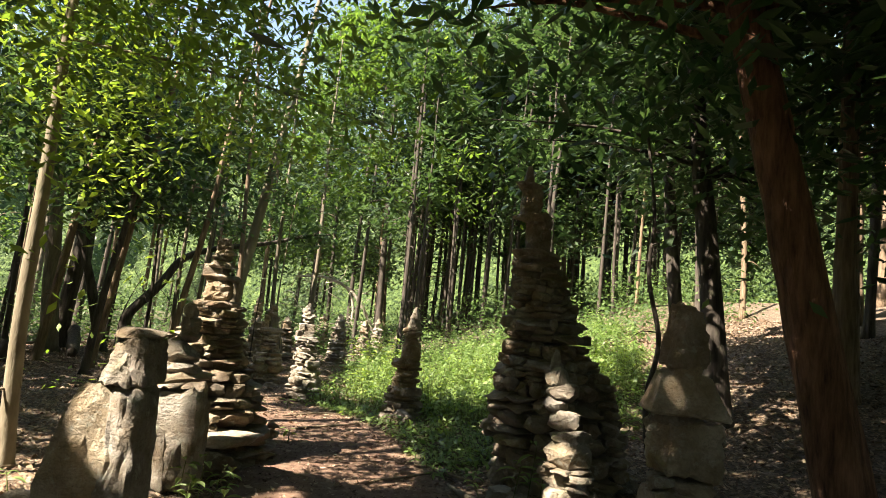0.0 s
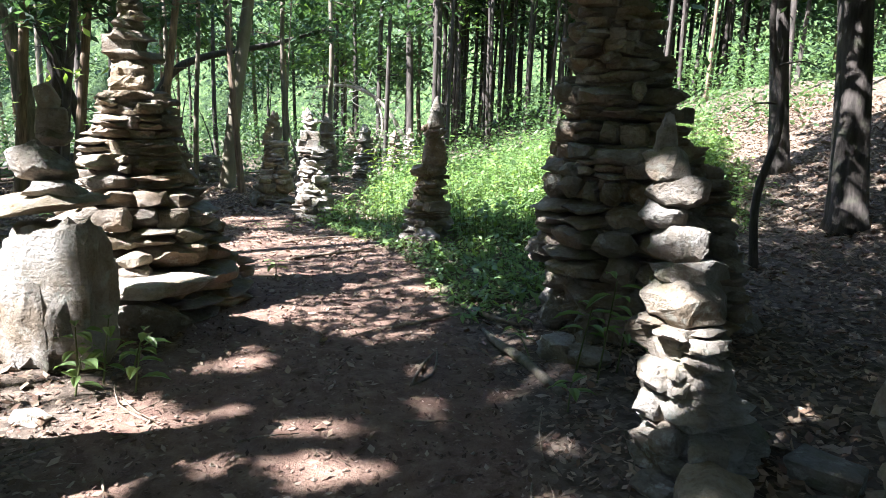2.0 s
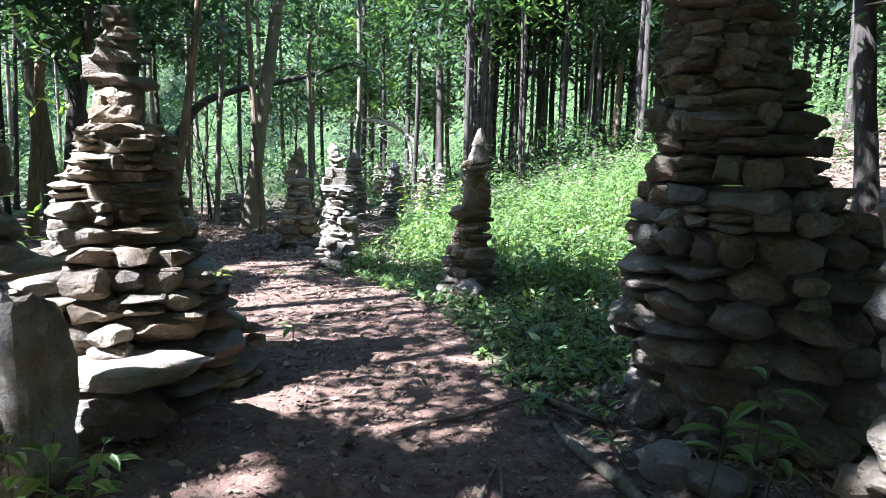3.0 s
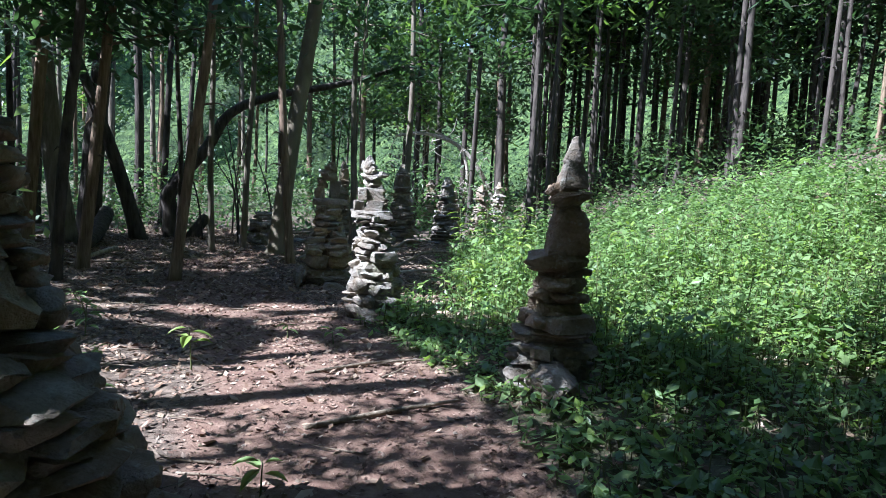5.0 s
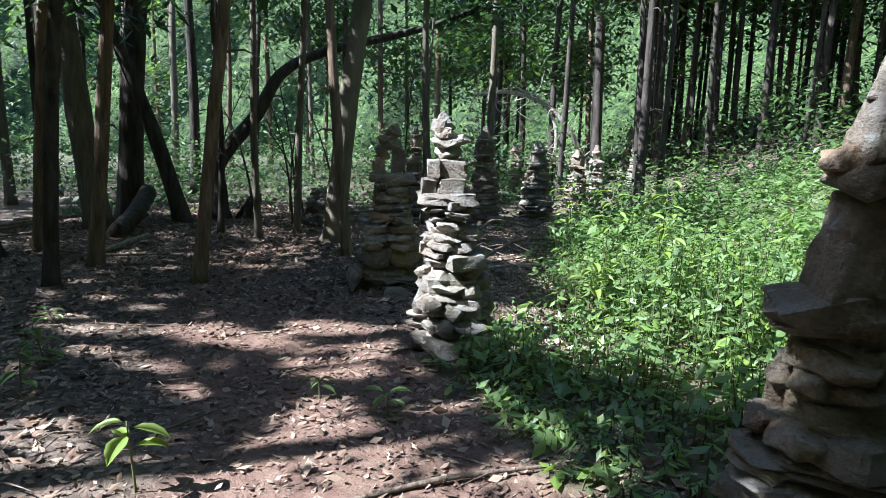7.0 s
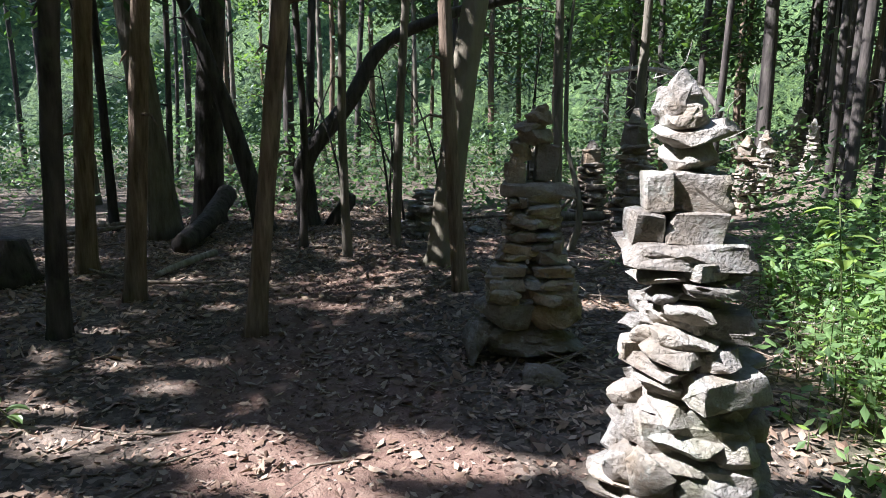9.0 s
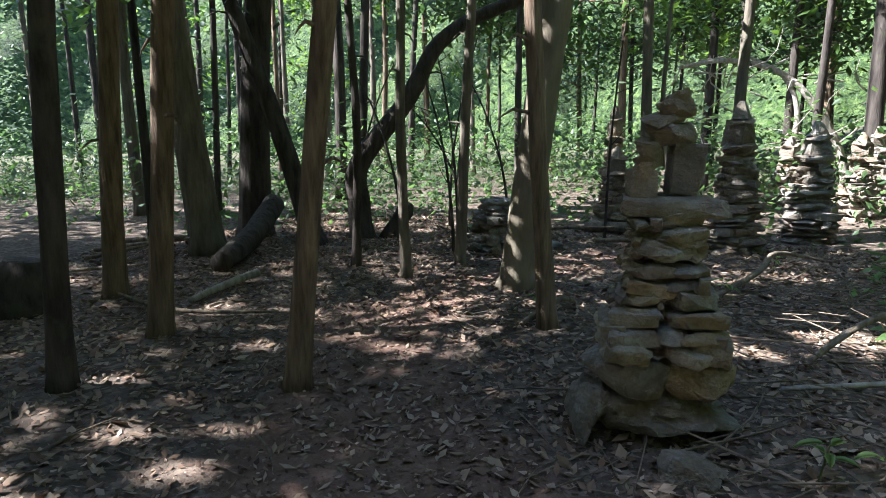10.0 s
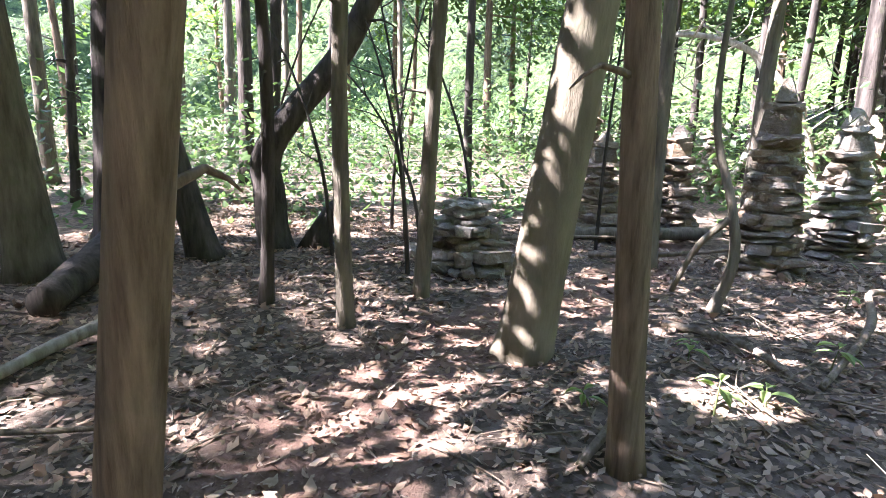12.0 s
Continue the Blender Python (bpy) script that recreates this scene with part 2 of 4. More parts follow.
def thing(name, x, y, z, label, category, group="", kind="", turn=0.0):
    ob = new(name)
    ob.empty_display_size = 0.1
    ob.matrix_basis = pose(x, y, z, 0, 0, turn)
    return tagged(ob, label, category, group, kind)


def tube(points, radii, sides=10, flare=0.0, rough=0.0, cap=True):
    """Vertices and quads of a tapered tube along a bent line."""
    pts, radii = np.asarray(points, float), np.asarray(radii, float)
    tang = np.gradient(pts, axis=0)
    tang /= np.linalg.norm(tang, axis=1)[:, None] + 1e-9
    ref = np.array([1.0, 0.13, 0.07]) if abs(tang[:, 0]).max() < 0.9 else np.array([0.1, 1.0, 0.2])
    u = np.cross(tang, ref)
    u /= np.linalg.norm(u, axis=1)[:, None] + 1e-9
    w = np.cross(tang, u)
    a = np.arange(sides) / sides * 2 * math.pi
    r = radii[:, None] * (1 + rough * rng.normal(0, 1, (len(pts), sides)))
    lobes = 1 + 0.35 * np.sin(a * 3 + rng.uniform(0, 6)) + 0.2 * np.sin(a * 5 + rng.uniform(0, 6))
    if flare:
        grow = np.exp(-np.arange(len(pts)) * 1.1)[:, None]
        r = r * (1 + flare * grow * lobes)
    v = pts[:, None] + r[..., None] * (np.cos(a)[None, :, None] * u[:, None] + np.sin(a)[None, :, None] * w[:, None])
    n = len(pts)
    i = np.arange(n * sides).reshape(n, sides)
    j = np.roll(i, -1, 1)
    f = np.stack([i[:-1], j[:-1], j[1:], i[1:]], -1).reshape(-1, 4)
    v = v.reshape(-1, 3)
    if cap:
        v = np.vstack([v, pts[0], pts[-1]])
        c0, c1 = len(v) - 2, len(v) - 1
        tri = [(j[0][k], i[0][k], c0) for k in range(sides)] + [(i[-1][k], j[-1][k], c1) for k in range(sides)]
        return v, f, np.array(tri)
    return v, f, np.zeros((0, 3), int)


def joined(name, tubes, material, smooth=True):
    """One mesh out of several tubes."""
    verts, faces, base = [], [], 0
    for v, f, tri in tubes:
        verts.append(v)
        for q in (f, tri):
            for row in (q + base).tolist():
                faces.append(row)
        base += len(v)
    me = bpy.data.meshes.new(name)
    me.from_pydata(np.vstack(verts).tolist(), [], faces)
    me.polygons.foreach_set("use_smooth", [smooth] * len(me.polygons))
    me.materials.append(material)
    me.update()
    return me


def bend(points, n):
    """A smooth line of n points through the given ones."""
    p = np.asarray(points, float)
    t = np.linspace(0, len(p) - 1, n)
    out = []
    for s in t:
        k = min(int(s), len(p) - 2)
        f = s - k
        p0, p1, p2, p3 = p[max(k - 1, 0)], p[k], p[k + 1], p[min(k + 2, len(p) - 1)]
        out.append(0.5 * (2 * p1 + (p2 - p0) * f + (2 * p0 - 5 * p1 + 4 * p2 - p3) * f * f + (3 * p1 - p0 - 3 * p2 + p3) * f ** 3))
    return np.array(out)


# ---- stones ----
def stone_shape(kind, seed, detail=2):
    """A rough broken stone one unit wide, deep and high, its foot at z = 0: a hull of scattered corners with worn edges."""
    r = random.Random(seed * 17 + len(kind))
    bm = bmesh.new()
    power = {"slab": 3.0, "block": 4.5, "boulder": 2.7, "point": 4.0, "taper": 4.0}[kind]
    if kind in ("block", "point", "taper"):
        for c in range(8):
            top = c >> 2 & 1
            k = r.uniform(0.12, 0.34) if kind == "point" and top else r.uniform(0.4, 0.6) if kind == "taper" and top else r.uniform(0.68, 1.0)
            bm.verts.new(((c & 1) * 2 * k - k, ((c >> 1 & 1) * 2 - 1) * k * r.uniform(0.8, 1.1), (top * 2 - 1) * r.uniform(0.72, 1)))
    for _ in range({"slab": 20, "block": 10, "boulder": 26, "point": 9, "taper": 9}[kind]):
        p = Vector((r.gauss(0, 1), r.gauss(0, 1), r.gauss(0, 0.9)))
        p /= (abs(p.x) ** power + abs(p.y) ** power + abs(p.z) ** power) ** (1 / power)
        p *= r.uniform(0.86, 1.0)
        if kind == "slab":
            p.z = max(min(p.z * 1.3, 0.9), -0.9)
        if kind in ("point", "taper"):
            k = (p.z + 1) / 2 * (0.6 if kind == "point" else 0.38)
            p.x, p.y = p.x * (1 - k), p.y * (1 - k)
        bm.verts.new(p)
    bmesh.ops.convex_hull(bm, input=bm.verts)
    bmesh.ops.delete(bm, geom=[v for v in bm.verts if not v.link_faces], context="VERTS")
    bmesh.ops.dissolve_limit(bm, angle_limit=radians(14), verts=bm.verts, edges=bm.edges)
    bmesh.ops.bevel(bm, geom=list(bm.edges), offset=0.10, segments=1, profile=0.6, affect="EDGES", clamp_overlap=True)
    bmesh.ops.triangulate(bm, faces=bm.faces)
    off = Vector((r.uniform(0, 50), r.uniform(0, 50), r.uniform(0, 50)))
    if detail > 2:
        long = [e for e in bm.edges if e.calc_length() > 0.3]
        bmesh.ops.subdivide_edges(bm, edges=long, cuts=1)
        bmesh.ops.triangulate(bm, faces=bm.faces)
    for size in (0.3, 0.2) if detail > 3 else ():
        bmesh.ops.subdivide_edges(bm, edges=[e for e in bm.edges if e.calc_length() > size], cuts=1)
        bmesh.ops.triangulate(bm, faces=bm.faces)
    for v in bm.verts:
        n = v.co.normalized()
        more = 0.09 * noise.noise(v.co * 3.1 + off * 2) + 0.05 * noise.noise(v.co * 9.0 + off) if detail > 3 else 0
        v.co += n * (0.15 * noise.noise(v.co * 1.7 + off) + 0.08 * noise.noise(v.co * 4.7 + off) + more)
    xs, ys, zs = ([v.co[i] for v in bm.verts] for i in range(3))
    for v in bm.verts:
        v.co.x = (v.co.x - (max(xs) + min(xs)) / 2) / (max(xs) - min(xs))
        v.co.y = (v.co.y - (max(ys) + min(ys)) / 2) / (max(ys) - min(ys))
        v.co.z = (v.co.z - min(zs)) / (max(zs) - min(zs))
    return bm


SHAPES = {}


def stone_mesh(kind, seed, material, detail=2):
    key = (kind, seed, material.name, detail)
    if key not in SHAPES:
        bm = stone_shape(kind, seed, detail)
        me = bpy.data.meshes.new("stone")
        bm.to_mesh(me)
        bm.free()
        me.polygons.foreach_set("use_smooth", [True] * len(me.polygons))
        me.set_sharp_from_angle(angle=radians(26))
        me.materials.append(material)
        SHAPES[key] = me
    return SHAPES[key]


PICK = random.Random(11)
LEANS = {}                                             # how far each cairn leans, by its name


def lay(parent, kind, x, y, z, wx, wy, h, turn=0.0, tilt=0.0, roll=0.0, material=None, detail=2, label=""):
    """Lays one stone of the given width, depth and height in its parent's own axes."""
    if h > 0.3 and detail > 2:
        detail = 4
    ob = new("stone", stone_mesh(kind, PICK.randrange(12), material or STONE, detail))
    ob.parent = parent
    lx, ly = LEANS.get(parent.name, (0, 0))
    ob.matrix_basis = pose(x + lx * z, y + ly * z, z, tilt, roll, turn) @ Matrix.Diagonal((wx, wy, h, 1))
    return tagged(ob, label)


def rings(parent, profile, top, courses, width, material=None, detail=2, oval=1.0, small=0.35):
    """Courses of stones round a filled heart, following the profile of radius over height up to top."""
    zs, rs = [p[0] for p in profile], [p[1] for p in profile]
    z = -0.06
    while z < top - 0.015:
        k = min(max(z / top, 0), 1)
        h = (courses[0] + (courses[1] - courses[0]) * k) * PICK.uniform(0.75, 1.25)
        h = min(h, top - z + 0.01)
        r = float(np.interp(z + h / 2, zs, rs)) * 0.94 - 0.015
        w0 = (width[0] + (width[1] - width[0]) * k)
        kind_of = lambda: PICK.choice(["slab", "slab", "slab", "block", "boulder"]) if h < 0.13 else PICK.choice(["boulder", "boulder", "slab", "boulder"])
        if r < w0 * 0.5:
            lay(parent, "slab", PICK.uniform(-0.02, 0.02), PICK.uniform(-0.02, 0.02), z, r * 2.05, r * 1.8, h * 1.12, PICK.uniform(0, 360), PICK.uniform(-3, 3), PICK.uniform(-3, 3), material, detail)
            z += h
            continue
        a, turn0 = 0.0, PICK.uniform(0, 6.28)
        while a < 2 * math.pi - 0.12:
            w = w0 * PICK.choice([0.5, 0.75, 0.9, 1.1, 1.4, 1.8]) * PICK.uniform(0.85, 1.15)
            step = min(w / max(r - 0.06, 0.08), 2 * math.pi - a)
            if 2 * math.pi - a - step < 0.25:
                step = 2 * math.pi - a
            ang = turn0 + a + step / 2
            deep = min(max(w * PICK.uniform(0.7, 1.0), 0.14), r * 1.15)
            width_here = min(step * (r - 0.02), 1.6 * r) * PICK.uniform(0.8, 1.02)
            rr = (r - deep / 2) * (1 - 0.10 * min(width_here / r, 1.5)) + PICK.uniform(-0.08, 0.05)
            split = PICK.random() < small and h > 0.09
            hs = [h * PICK.uniform(0.45, 0.6)] if split else [h]
            if split:
                hs.append(h - hs[0])
            zz = z + PICK.uniform(-0.03, 0.02)
            for hh in hs:
                lay(parent, kind_of(), rr * math.cos(ang) * oval, rr * math.sin(ang), zz, deep * 1.1, width_here, hh * PICK.uniform(0.98, 1.14),
                    math.degrees(ang), PICK.uniform(-5, 5), PICK.uniform(-4, 5), material, detail)
                zz += hh
            a += step
        if r > 0.2:
            lay(parent, "block", 0, 0, z - 0.01, r * 1.35 * oval, r * 1.35, h * 1.1, PICK.uniform(0, 90), 0, 0, material)
        z += h
    return z


def cairn(x, y, label, turn=0.0, tall=1.0, lean=(0, 0)):
    c = thing("cairn", x, y, gz(x, y), label, "stone cairn", "stone cairns", turn=turn)
    c.scale = (1, 1, tall)
    LEANS[c.name] = lean
    return c


def stack(parent, z, pieces, material=None, detail=3):
    """Single stones one on another: kind, width, depth, height, shift x, shift y, turn, tilt."""
    for kind, wx, wy, h, dx, dy, turn, tilt in pieces:
        lay(parent, kind, dx, dy, z - 0.03, wx, wy, h + 0.045, turn, tilt * 0.7, 0, material, detail)
        z += h
    return z


# tall cairn with a square neck, beside the path
A = cairn(-2.56, 7.25, "broad stacked stone cairn tapering to a slim neck", 0, 0.91)
z = rings(A, [(0, 0.96), (0.3, 0.92), (0.6, 0.82), (0.9, 0.66), (1.2, 0.5), (1.6, 0.40), (1.88, 0.31)], 1.88, (0.21, 0.07), (0.40, 0.15), None, 3)
stack(A, z, [("block", 0.34, 0.3, 0.26, 0.0, 0, 12, 2), ("slab", 0.46, 0.36, 0.06, 0.02, 0, 30, 0), ("block", 0.28, 0.26, 0.12, -0.06, 0, 5, -3), ("slab", 0.38, 0.3, 0.05, 0.02, 0, 70, 2),
             ("boulder", 0.24, 0.22, 0.11, -0.02, 0, 50, 0), ("slab", 0.27, 0.2, 0.05, 0.03, 0, 10, 4), ("boulder", 0.2, 0.17, 0.09, 0, 0, 0, 0), ("slab", 0.17, 0.15, 0.05, 0, 0, 90, 0)])

lay(A, "boulder", 0.36, -0.78, -0.08, 0.8, 0.5, 0.36, 6, 0, 2, GREY_STONE, 3)
lay(A, "slab", 0.46, -0.74, 0.26, 0.92, 0.5, 0.15, 4, 0, -2, GREY_STONE, 3)
lay(A, "boulder", -0.3, -0.86, -0.05, 0.5, 0.4, 0.26, -20, 0, 0, GREY_STONE, 3)

# the largest cairn
D = cairn(1.55, 7.15, "largest stacked stone cairn with a tall pinnacle", 0, 1.02, (-0.18, 0.02))
z = rings(D, [(0, 0.92), (0.5, 0.9), (0.95, 0.8), (1.4, 0.61), (2.0, 0.45), (2.45, 0.28)], 2.45, (0.23, 0.055), (0.38, 0.13), STONE, 3, 1.0, 0.3)
stack(D, z, [("slab", 0.62, 0.5, 0.07, -0.03, 0, 15, -2), ("block", 0.29, 0.28, 0.36, 0.0, 0, 10, 2), ("slab", 0.5, 0.4, 0.07, 0.0, 0, 0, 2), ("block", 0.25, 0.24, 0.30, -0.02, 0, 5, -2),
             ("slab", 0.38, 0.3, 0.06, 0, 0, 10, 0), ("point", 0.13, 0.12, 0.2, -0.01, 0, 0, 0)])

# slender cairn in front of the largest
E = cairn(1.28, 5.08, "slender sunlit cairn of pale rough stones", 0, 1.0, (-0.2, 0))
z = rings(E, [(0, 0.38), (0.2, 0.32), (0.45, 0.25), (0.68, 0.23)], 0.62, (0.13, 0.10), (0.19, 0.15), GREY_STONE, 3)
stack(E, z, [("boulder", 0.40, 0.32, 0.21, 0.0, 0, 10, 3), ("slab", 0.35, 0.3, 0.07, 0.05, 0, -15, -4), ("boulder", 0.25, 0.24, 0.15, -0.01, 0, 20, 2), ("boulder", 0.19, 0.2, 0.10, -0.04, 0, 30, -5),
             ("boulder", 0.27, 0.22, 0.12, 0.02, 0, -10, 3), ("slab", 0.25, 0.2, 0.11, 0.0, 0, 15, -3), ("point", 0.10, 0.1, 0.14, 0, 0, 0, 8)], GREY_STONE)

# thick cairn with a great block and a rounded point
F = cairn(1.62, 3.95, "shaded cairn with a great block and rounded top stone", 0, 1.0, (-0.02, 0))
F.scale = (0.82, 0.82, 1)
z = rings(F, [(0, 0.40), (0.4, 0.32), (0.95, 0.28)], 0.88, (0.13, 0.09), (0.24, 0.19), STONE, 3)
stack(F, z, [("block", 0.54, 0.44, 0.34, 0, 0, 8, 0), ("slab", 0.4, 0.34, 0.05, -0.05, 0, 0, 0), ("taper", 0.60, 0.42, 0.24, 0.0, 0, 0, 0), ("slab", 0.34, 0.3, 0.04, 0.0, 0, 0, 0), ("taper", 0.31, 0.28, 0.4, 0.0, 0, 20, 0)], STONE)

# small cairn with a pointed tip, in the herbs
G = cairn(-0.40, 10.25, "narrow dark cairn with a pale pointed tip", 0, 1.0)
z = rings(G, [(0, 0.42), (0.2, 0.38), (0.42, 0.34), (0.55, 0.27), (0.9, 0.235)], 0.86, (0.12, 0.075), (0.27, 0.2), STONE, 3)
stack(G, z, [("slab", 0.48, 0.38, 0.12, -0.03, 0, 6, -2)], STONE)
stack(G, z + 0.115, [("taper", 0.33, 0.3, 0.36, 0.04, 0, 8, 2), ("slab", 0.33, 0.28, 0.09, 0.05, 0, 4, 2), ("slab", 0.24, 0.22, 0.05, -0.02, 0, -10, -3)], STONE)
stack(G, z + 0.60, [("taper", 0.23, 0.2, 0.19, 0.05, 0, 20, 0), ("point", 0.15, 0.14, 0.17, 0.055, 0, 160, 0)], GREY_STONE)

# sunlit cairn with the broad table slab
H = cairn(-2.42, 12.3, "sunlit pale cairn with a broad table slab", 22, 1.03, (-0.07, 0.06))
z = rings(H, [(0, 0.43), (0.28, 0.42), (0.5, 0.33), (0.8, 0.24), (1.08, 0.205)], 1.08, (0.15, 0.045), (0.27, 0.12), GREY_STONE, 3)
stack(H, z, [("block", 0.49, 0.36, 0.055, 0.0, 0, 0, 0)], GREY_STONE)
z += 0.06
for dx, w, h in ((-0.15, 0.12, 0.11), (0.02, 0.22, 0.12)):
    lay(H, "block", dx, 0, z - 0.01, w, 0.24, h + 0.01, PICK.uniform(-8, 8), 0, 0, GREY_STONE, 3)
z += 0.11
for dx, w, h in ((-0.1, 0.11, 0.14), (0.05, 0.23, 0.14)):
    lay(H, "block", dx, 0, z - 0.01, w, 0.2, h + 0.012, PICK.uniform(-8, 8), 0, 0, GREY_STONE, 3)
z += 0.14
stack(H, z, [("boulder", 0.22, 0.2, 0.1, 0.02, 0, 0, 0), ("slab", 0.36, 0.24, 0.07, 0.06, 0, 10, -3), ("slab", 0.22, 0.2, 0.045, 0, 0, 40, 0), ("slab", 0.19, 0.18, 0.06, -0.01, 0, 10, 0), ("point", 0.13, 0.12, 0.06, 0, 0, 0, 0)], GREY_STONE)

# cairn with a hollow below its top
I = cairn(-3.66, 13.95, "stacked cairn of tan stones with a hollow near its top", 24, 0.96)
lay(I, "boulder", 0.04, 0.0, -0.06, 0.72, 0.62, 0.36, 0, 0, 0, GREY_STONE, 3)
lay(I, "slab", -0.42, -0.12, -0.05, 0.16, 0.34, 0.34, 20, 0, 14, GREY_STONE, 3)
lay(I, "boulder", -0.18, -0.05, 0.2, 0.46, 0.5, 0.27, 10, 0, 4, GREY_STONE, 3)
lay(I, "boulder", 0.17, -0.06, 0.2, 0.4, 0.46, 0.25, -8, 0, -3, TAN_STONE, 3)
sub = [(0.40, 0.33), (0.62, 0.28), (0.82, 0.205), (1.15, 0.17)]
zs = 0.43
while zs < 1.13:
    k = (zs - 0.43) / 0.7
    h = (0.105 - 0.045 * k) * PICK.uniform(0.8, 1.25)
    r = float(np.interp(zs + h / 2, [s[0] for s in sub], [s[1] for s in sub]))
    for side in range(4):
        n = 4 if k < 0.45 else 3
        cut = sorted(PICK.uniform(-0.7, 0.7) for _ in range(n - 1))
        for lo, hi in zip([-1] + cut, cut + [1]):
            if hi - lo < 0.12:
                continue
            m = Matrix.Rotation(side * math.pi / 2, 4, "Z") @ Vector(((lo + hi) / 2 * r, -r + 0.12, 0))
            lay(I, PICK.choice(["slab", "boulder", "block", "boulder"]), m.x * PICK.uniform(0.92, 1.08), m.y + PICK.uniform(-0.03, 0.03), zs + PICK.uniform(-0.02, 0.02), (hi - lo) * r * PICK.uniform(0.86, 1.0), 0.25, h * PICK.uniform(0.8, 1.25), side * 90 + PICK.uniform(-14, 14), PICK.uniform(-9, 9), PICK.uniform(-12, 12), PICK.choice([TAN_STONE, TAN_STONE, GREY_STONE, STONE]), 3)
    lay(I, "block", 0, 0, zs, r * 1.1, r * 1.1, h, 0, 0, 0, STONE)
    zs += h
stack(I, zs, [("slab", 0.32, 0.3, 0.05, 0.03, 0, 0, 0), ("block", 0.51, 0.3, 0.06, 0.03, 0, -4, 2)], TAN_STONE)
zs += 0.125
lay(I, "block", 0.07, 0.03, zs - 0.01, 0.16, 0.2, 0.29, 0, 0, 4, GREY_STONE, 3)
stack(I, zs, [("block", 0.15, 0.18, 0.12, -0.13, 0, 5, 0), ("slab", 0.12, 0.16, 0.045, -0.11, 0, 0, 0), ("slab", 0.16, 0.16, 0.06, -0.09, 0, 0, -14), ("slab", 0.15, 0.16, 0.055, -0.1, 0, 0, 12)], TAN_STONE)
stack(I, zs + 0.28, [("slab", 0.25, 0.2, 0.075, 0, 0, 0, 0), ("slab", 0.24, 0.18, 0.06, -0.03, 0, 5, -4), ("slab", 0.19, 0.16, 0.06, 0.02, 0, -8, 3), ("slab", 0.13, 0.13, 0.05, 0.03, 0, 0, 0)], TAN_STONE)

# pillar with a capstone and a rounded stone on it
B = cairn(-2.31, 5.88, "standing stone pillar under a tan cap slab", -6, 1.0)
lay(B, "block", 0.02, 0, -0.08, 0.54, 0.42, 1.02, 4, 0, 1, GREY_STONE, 3)
lay(B, "taper", -0.08, -0.06, -0.08, 0.46, 0.4, 0.9, -10, 0, -3, GREY_STONE, 3)
lay(B, "boulder", 0.1, -0.12, -0.06, 0.34, 0.26, 0.55, 20, 0, 0, GREY_STONE, 3)
stack(B, 0.93, [("slab", 0.66, 0.5, 0.12, -0.06, 0, 5, 0)], TAN_STONE)
stack(B, 1.04, [("slab", 0.34, 0.3, 0.07, 0, 0, 12, 0), ("boulder", 0.36, 0.3, 0.24, -0.04, 0, 0, 4), ("slab", 0.2, 0.2, 0.07, 0.02, 0, 0, 0), ("block", 0.18, 0.16, 0.12, 0.02, 0, 30, 0), ("boulder", 0.16, 0.15, 0.14, 0, 0, 10, 0)], GREY_STONE)

# dark standing stone with a split head
C = cairn(-2.14, 4.42, "tall dark standing stone with a pale split head", -8, 1.04)
lay(C, "slab", -0.15, 0, -0.04, 1.0, 0.6, 0.12, 0, 0, 0, GREY_STONE, 3)
lay(C, "slab", 0.12, -0.22, -0.04, 0.6, 0.3, 0.1, 10, 0, 0, GREY_STONE, 3)
lay(C, "taper", -0.2, 0.0, 0.04, 0.6, 0.48, 1.06, 8, 0, 6, STONE, 3)
lay(C, "block", 0.12, 0.03, 0.05, 0.32, 0.44, 1.05, 4, 0, -2, GREY_STONE, 3)
lay(C, "boulder", -0.52, -0.1, 0.0, 0.4, 0.36, 0.34, 0, 0, 0, STONE, 3)
lay(C, "taper", 0.0, 0.0, 1.03, 0.24, 0.3, 0.33, 0, 0, 10, GREY_STONE, 3)
lay(C, "block", 0.15, 0.02, 1.05, 0.2, 0.3, 0.34, 0, 0, -6, STONE, 3)
lay(C, "slab", 0.07, 0.02, 1.36, 0.36, 0.28, 0.08, 0, 0, 0, STONE, 3)


def small_cairn(x, y, r, h, label, material=STONE, tip=True):
    c = cairn(x, y, label, PICK.uniform(0, 360))
    body = h * (0.68 if tip else 1.0)
    z = rings(c, [(0, r), (body * 0.4, r * 0.82), (body, r * 0.5)], body, (0.12, 0.07), (0.26, 0.17), material, 2)
    if tip:
        k = h * 0.32
        stack(c, z, [("slab", r * 1.15, r * 0.95, k * 0.14, 0, 0, PICK.uniform(0, 90), 0), ("block", r * 0.7, r * 0.65, k * 0.4, 0, 0, PICK.uniform(0, 90), 0), ("slab", r * 0.85, r * 0.7, k * 0.12, 0, 0, 20, 0), ("point", r * 0.5, r * 0.45, k * 0.34, 0, 0, 0, 0)], material, 2)


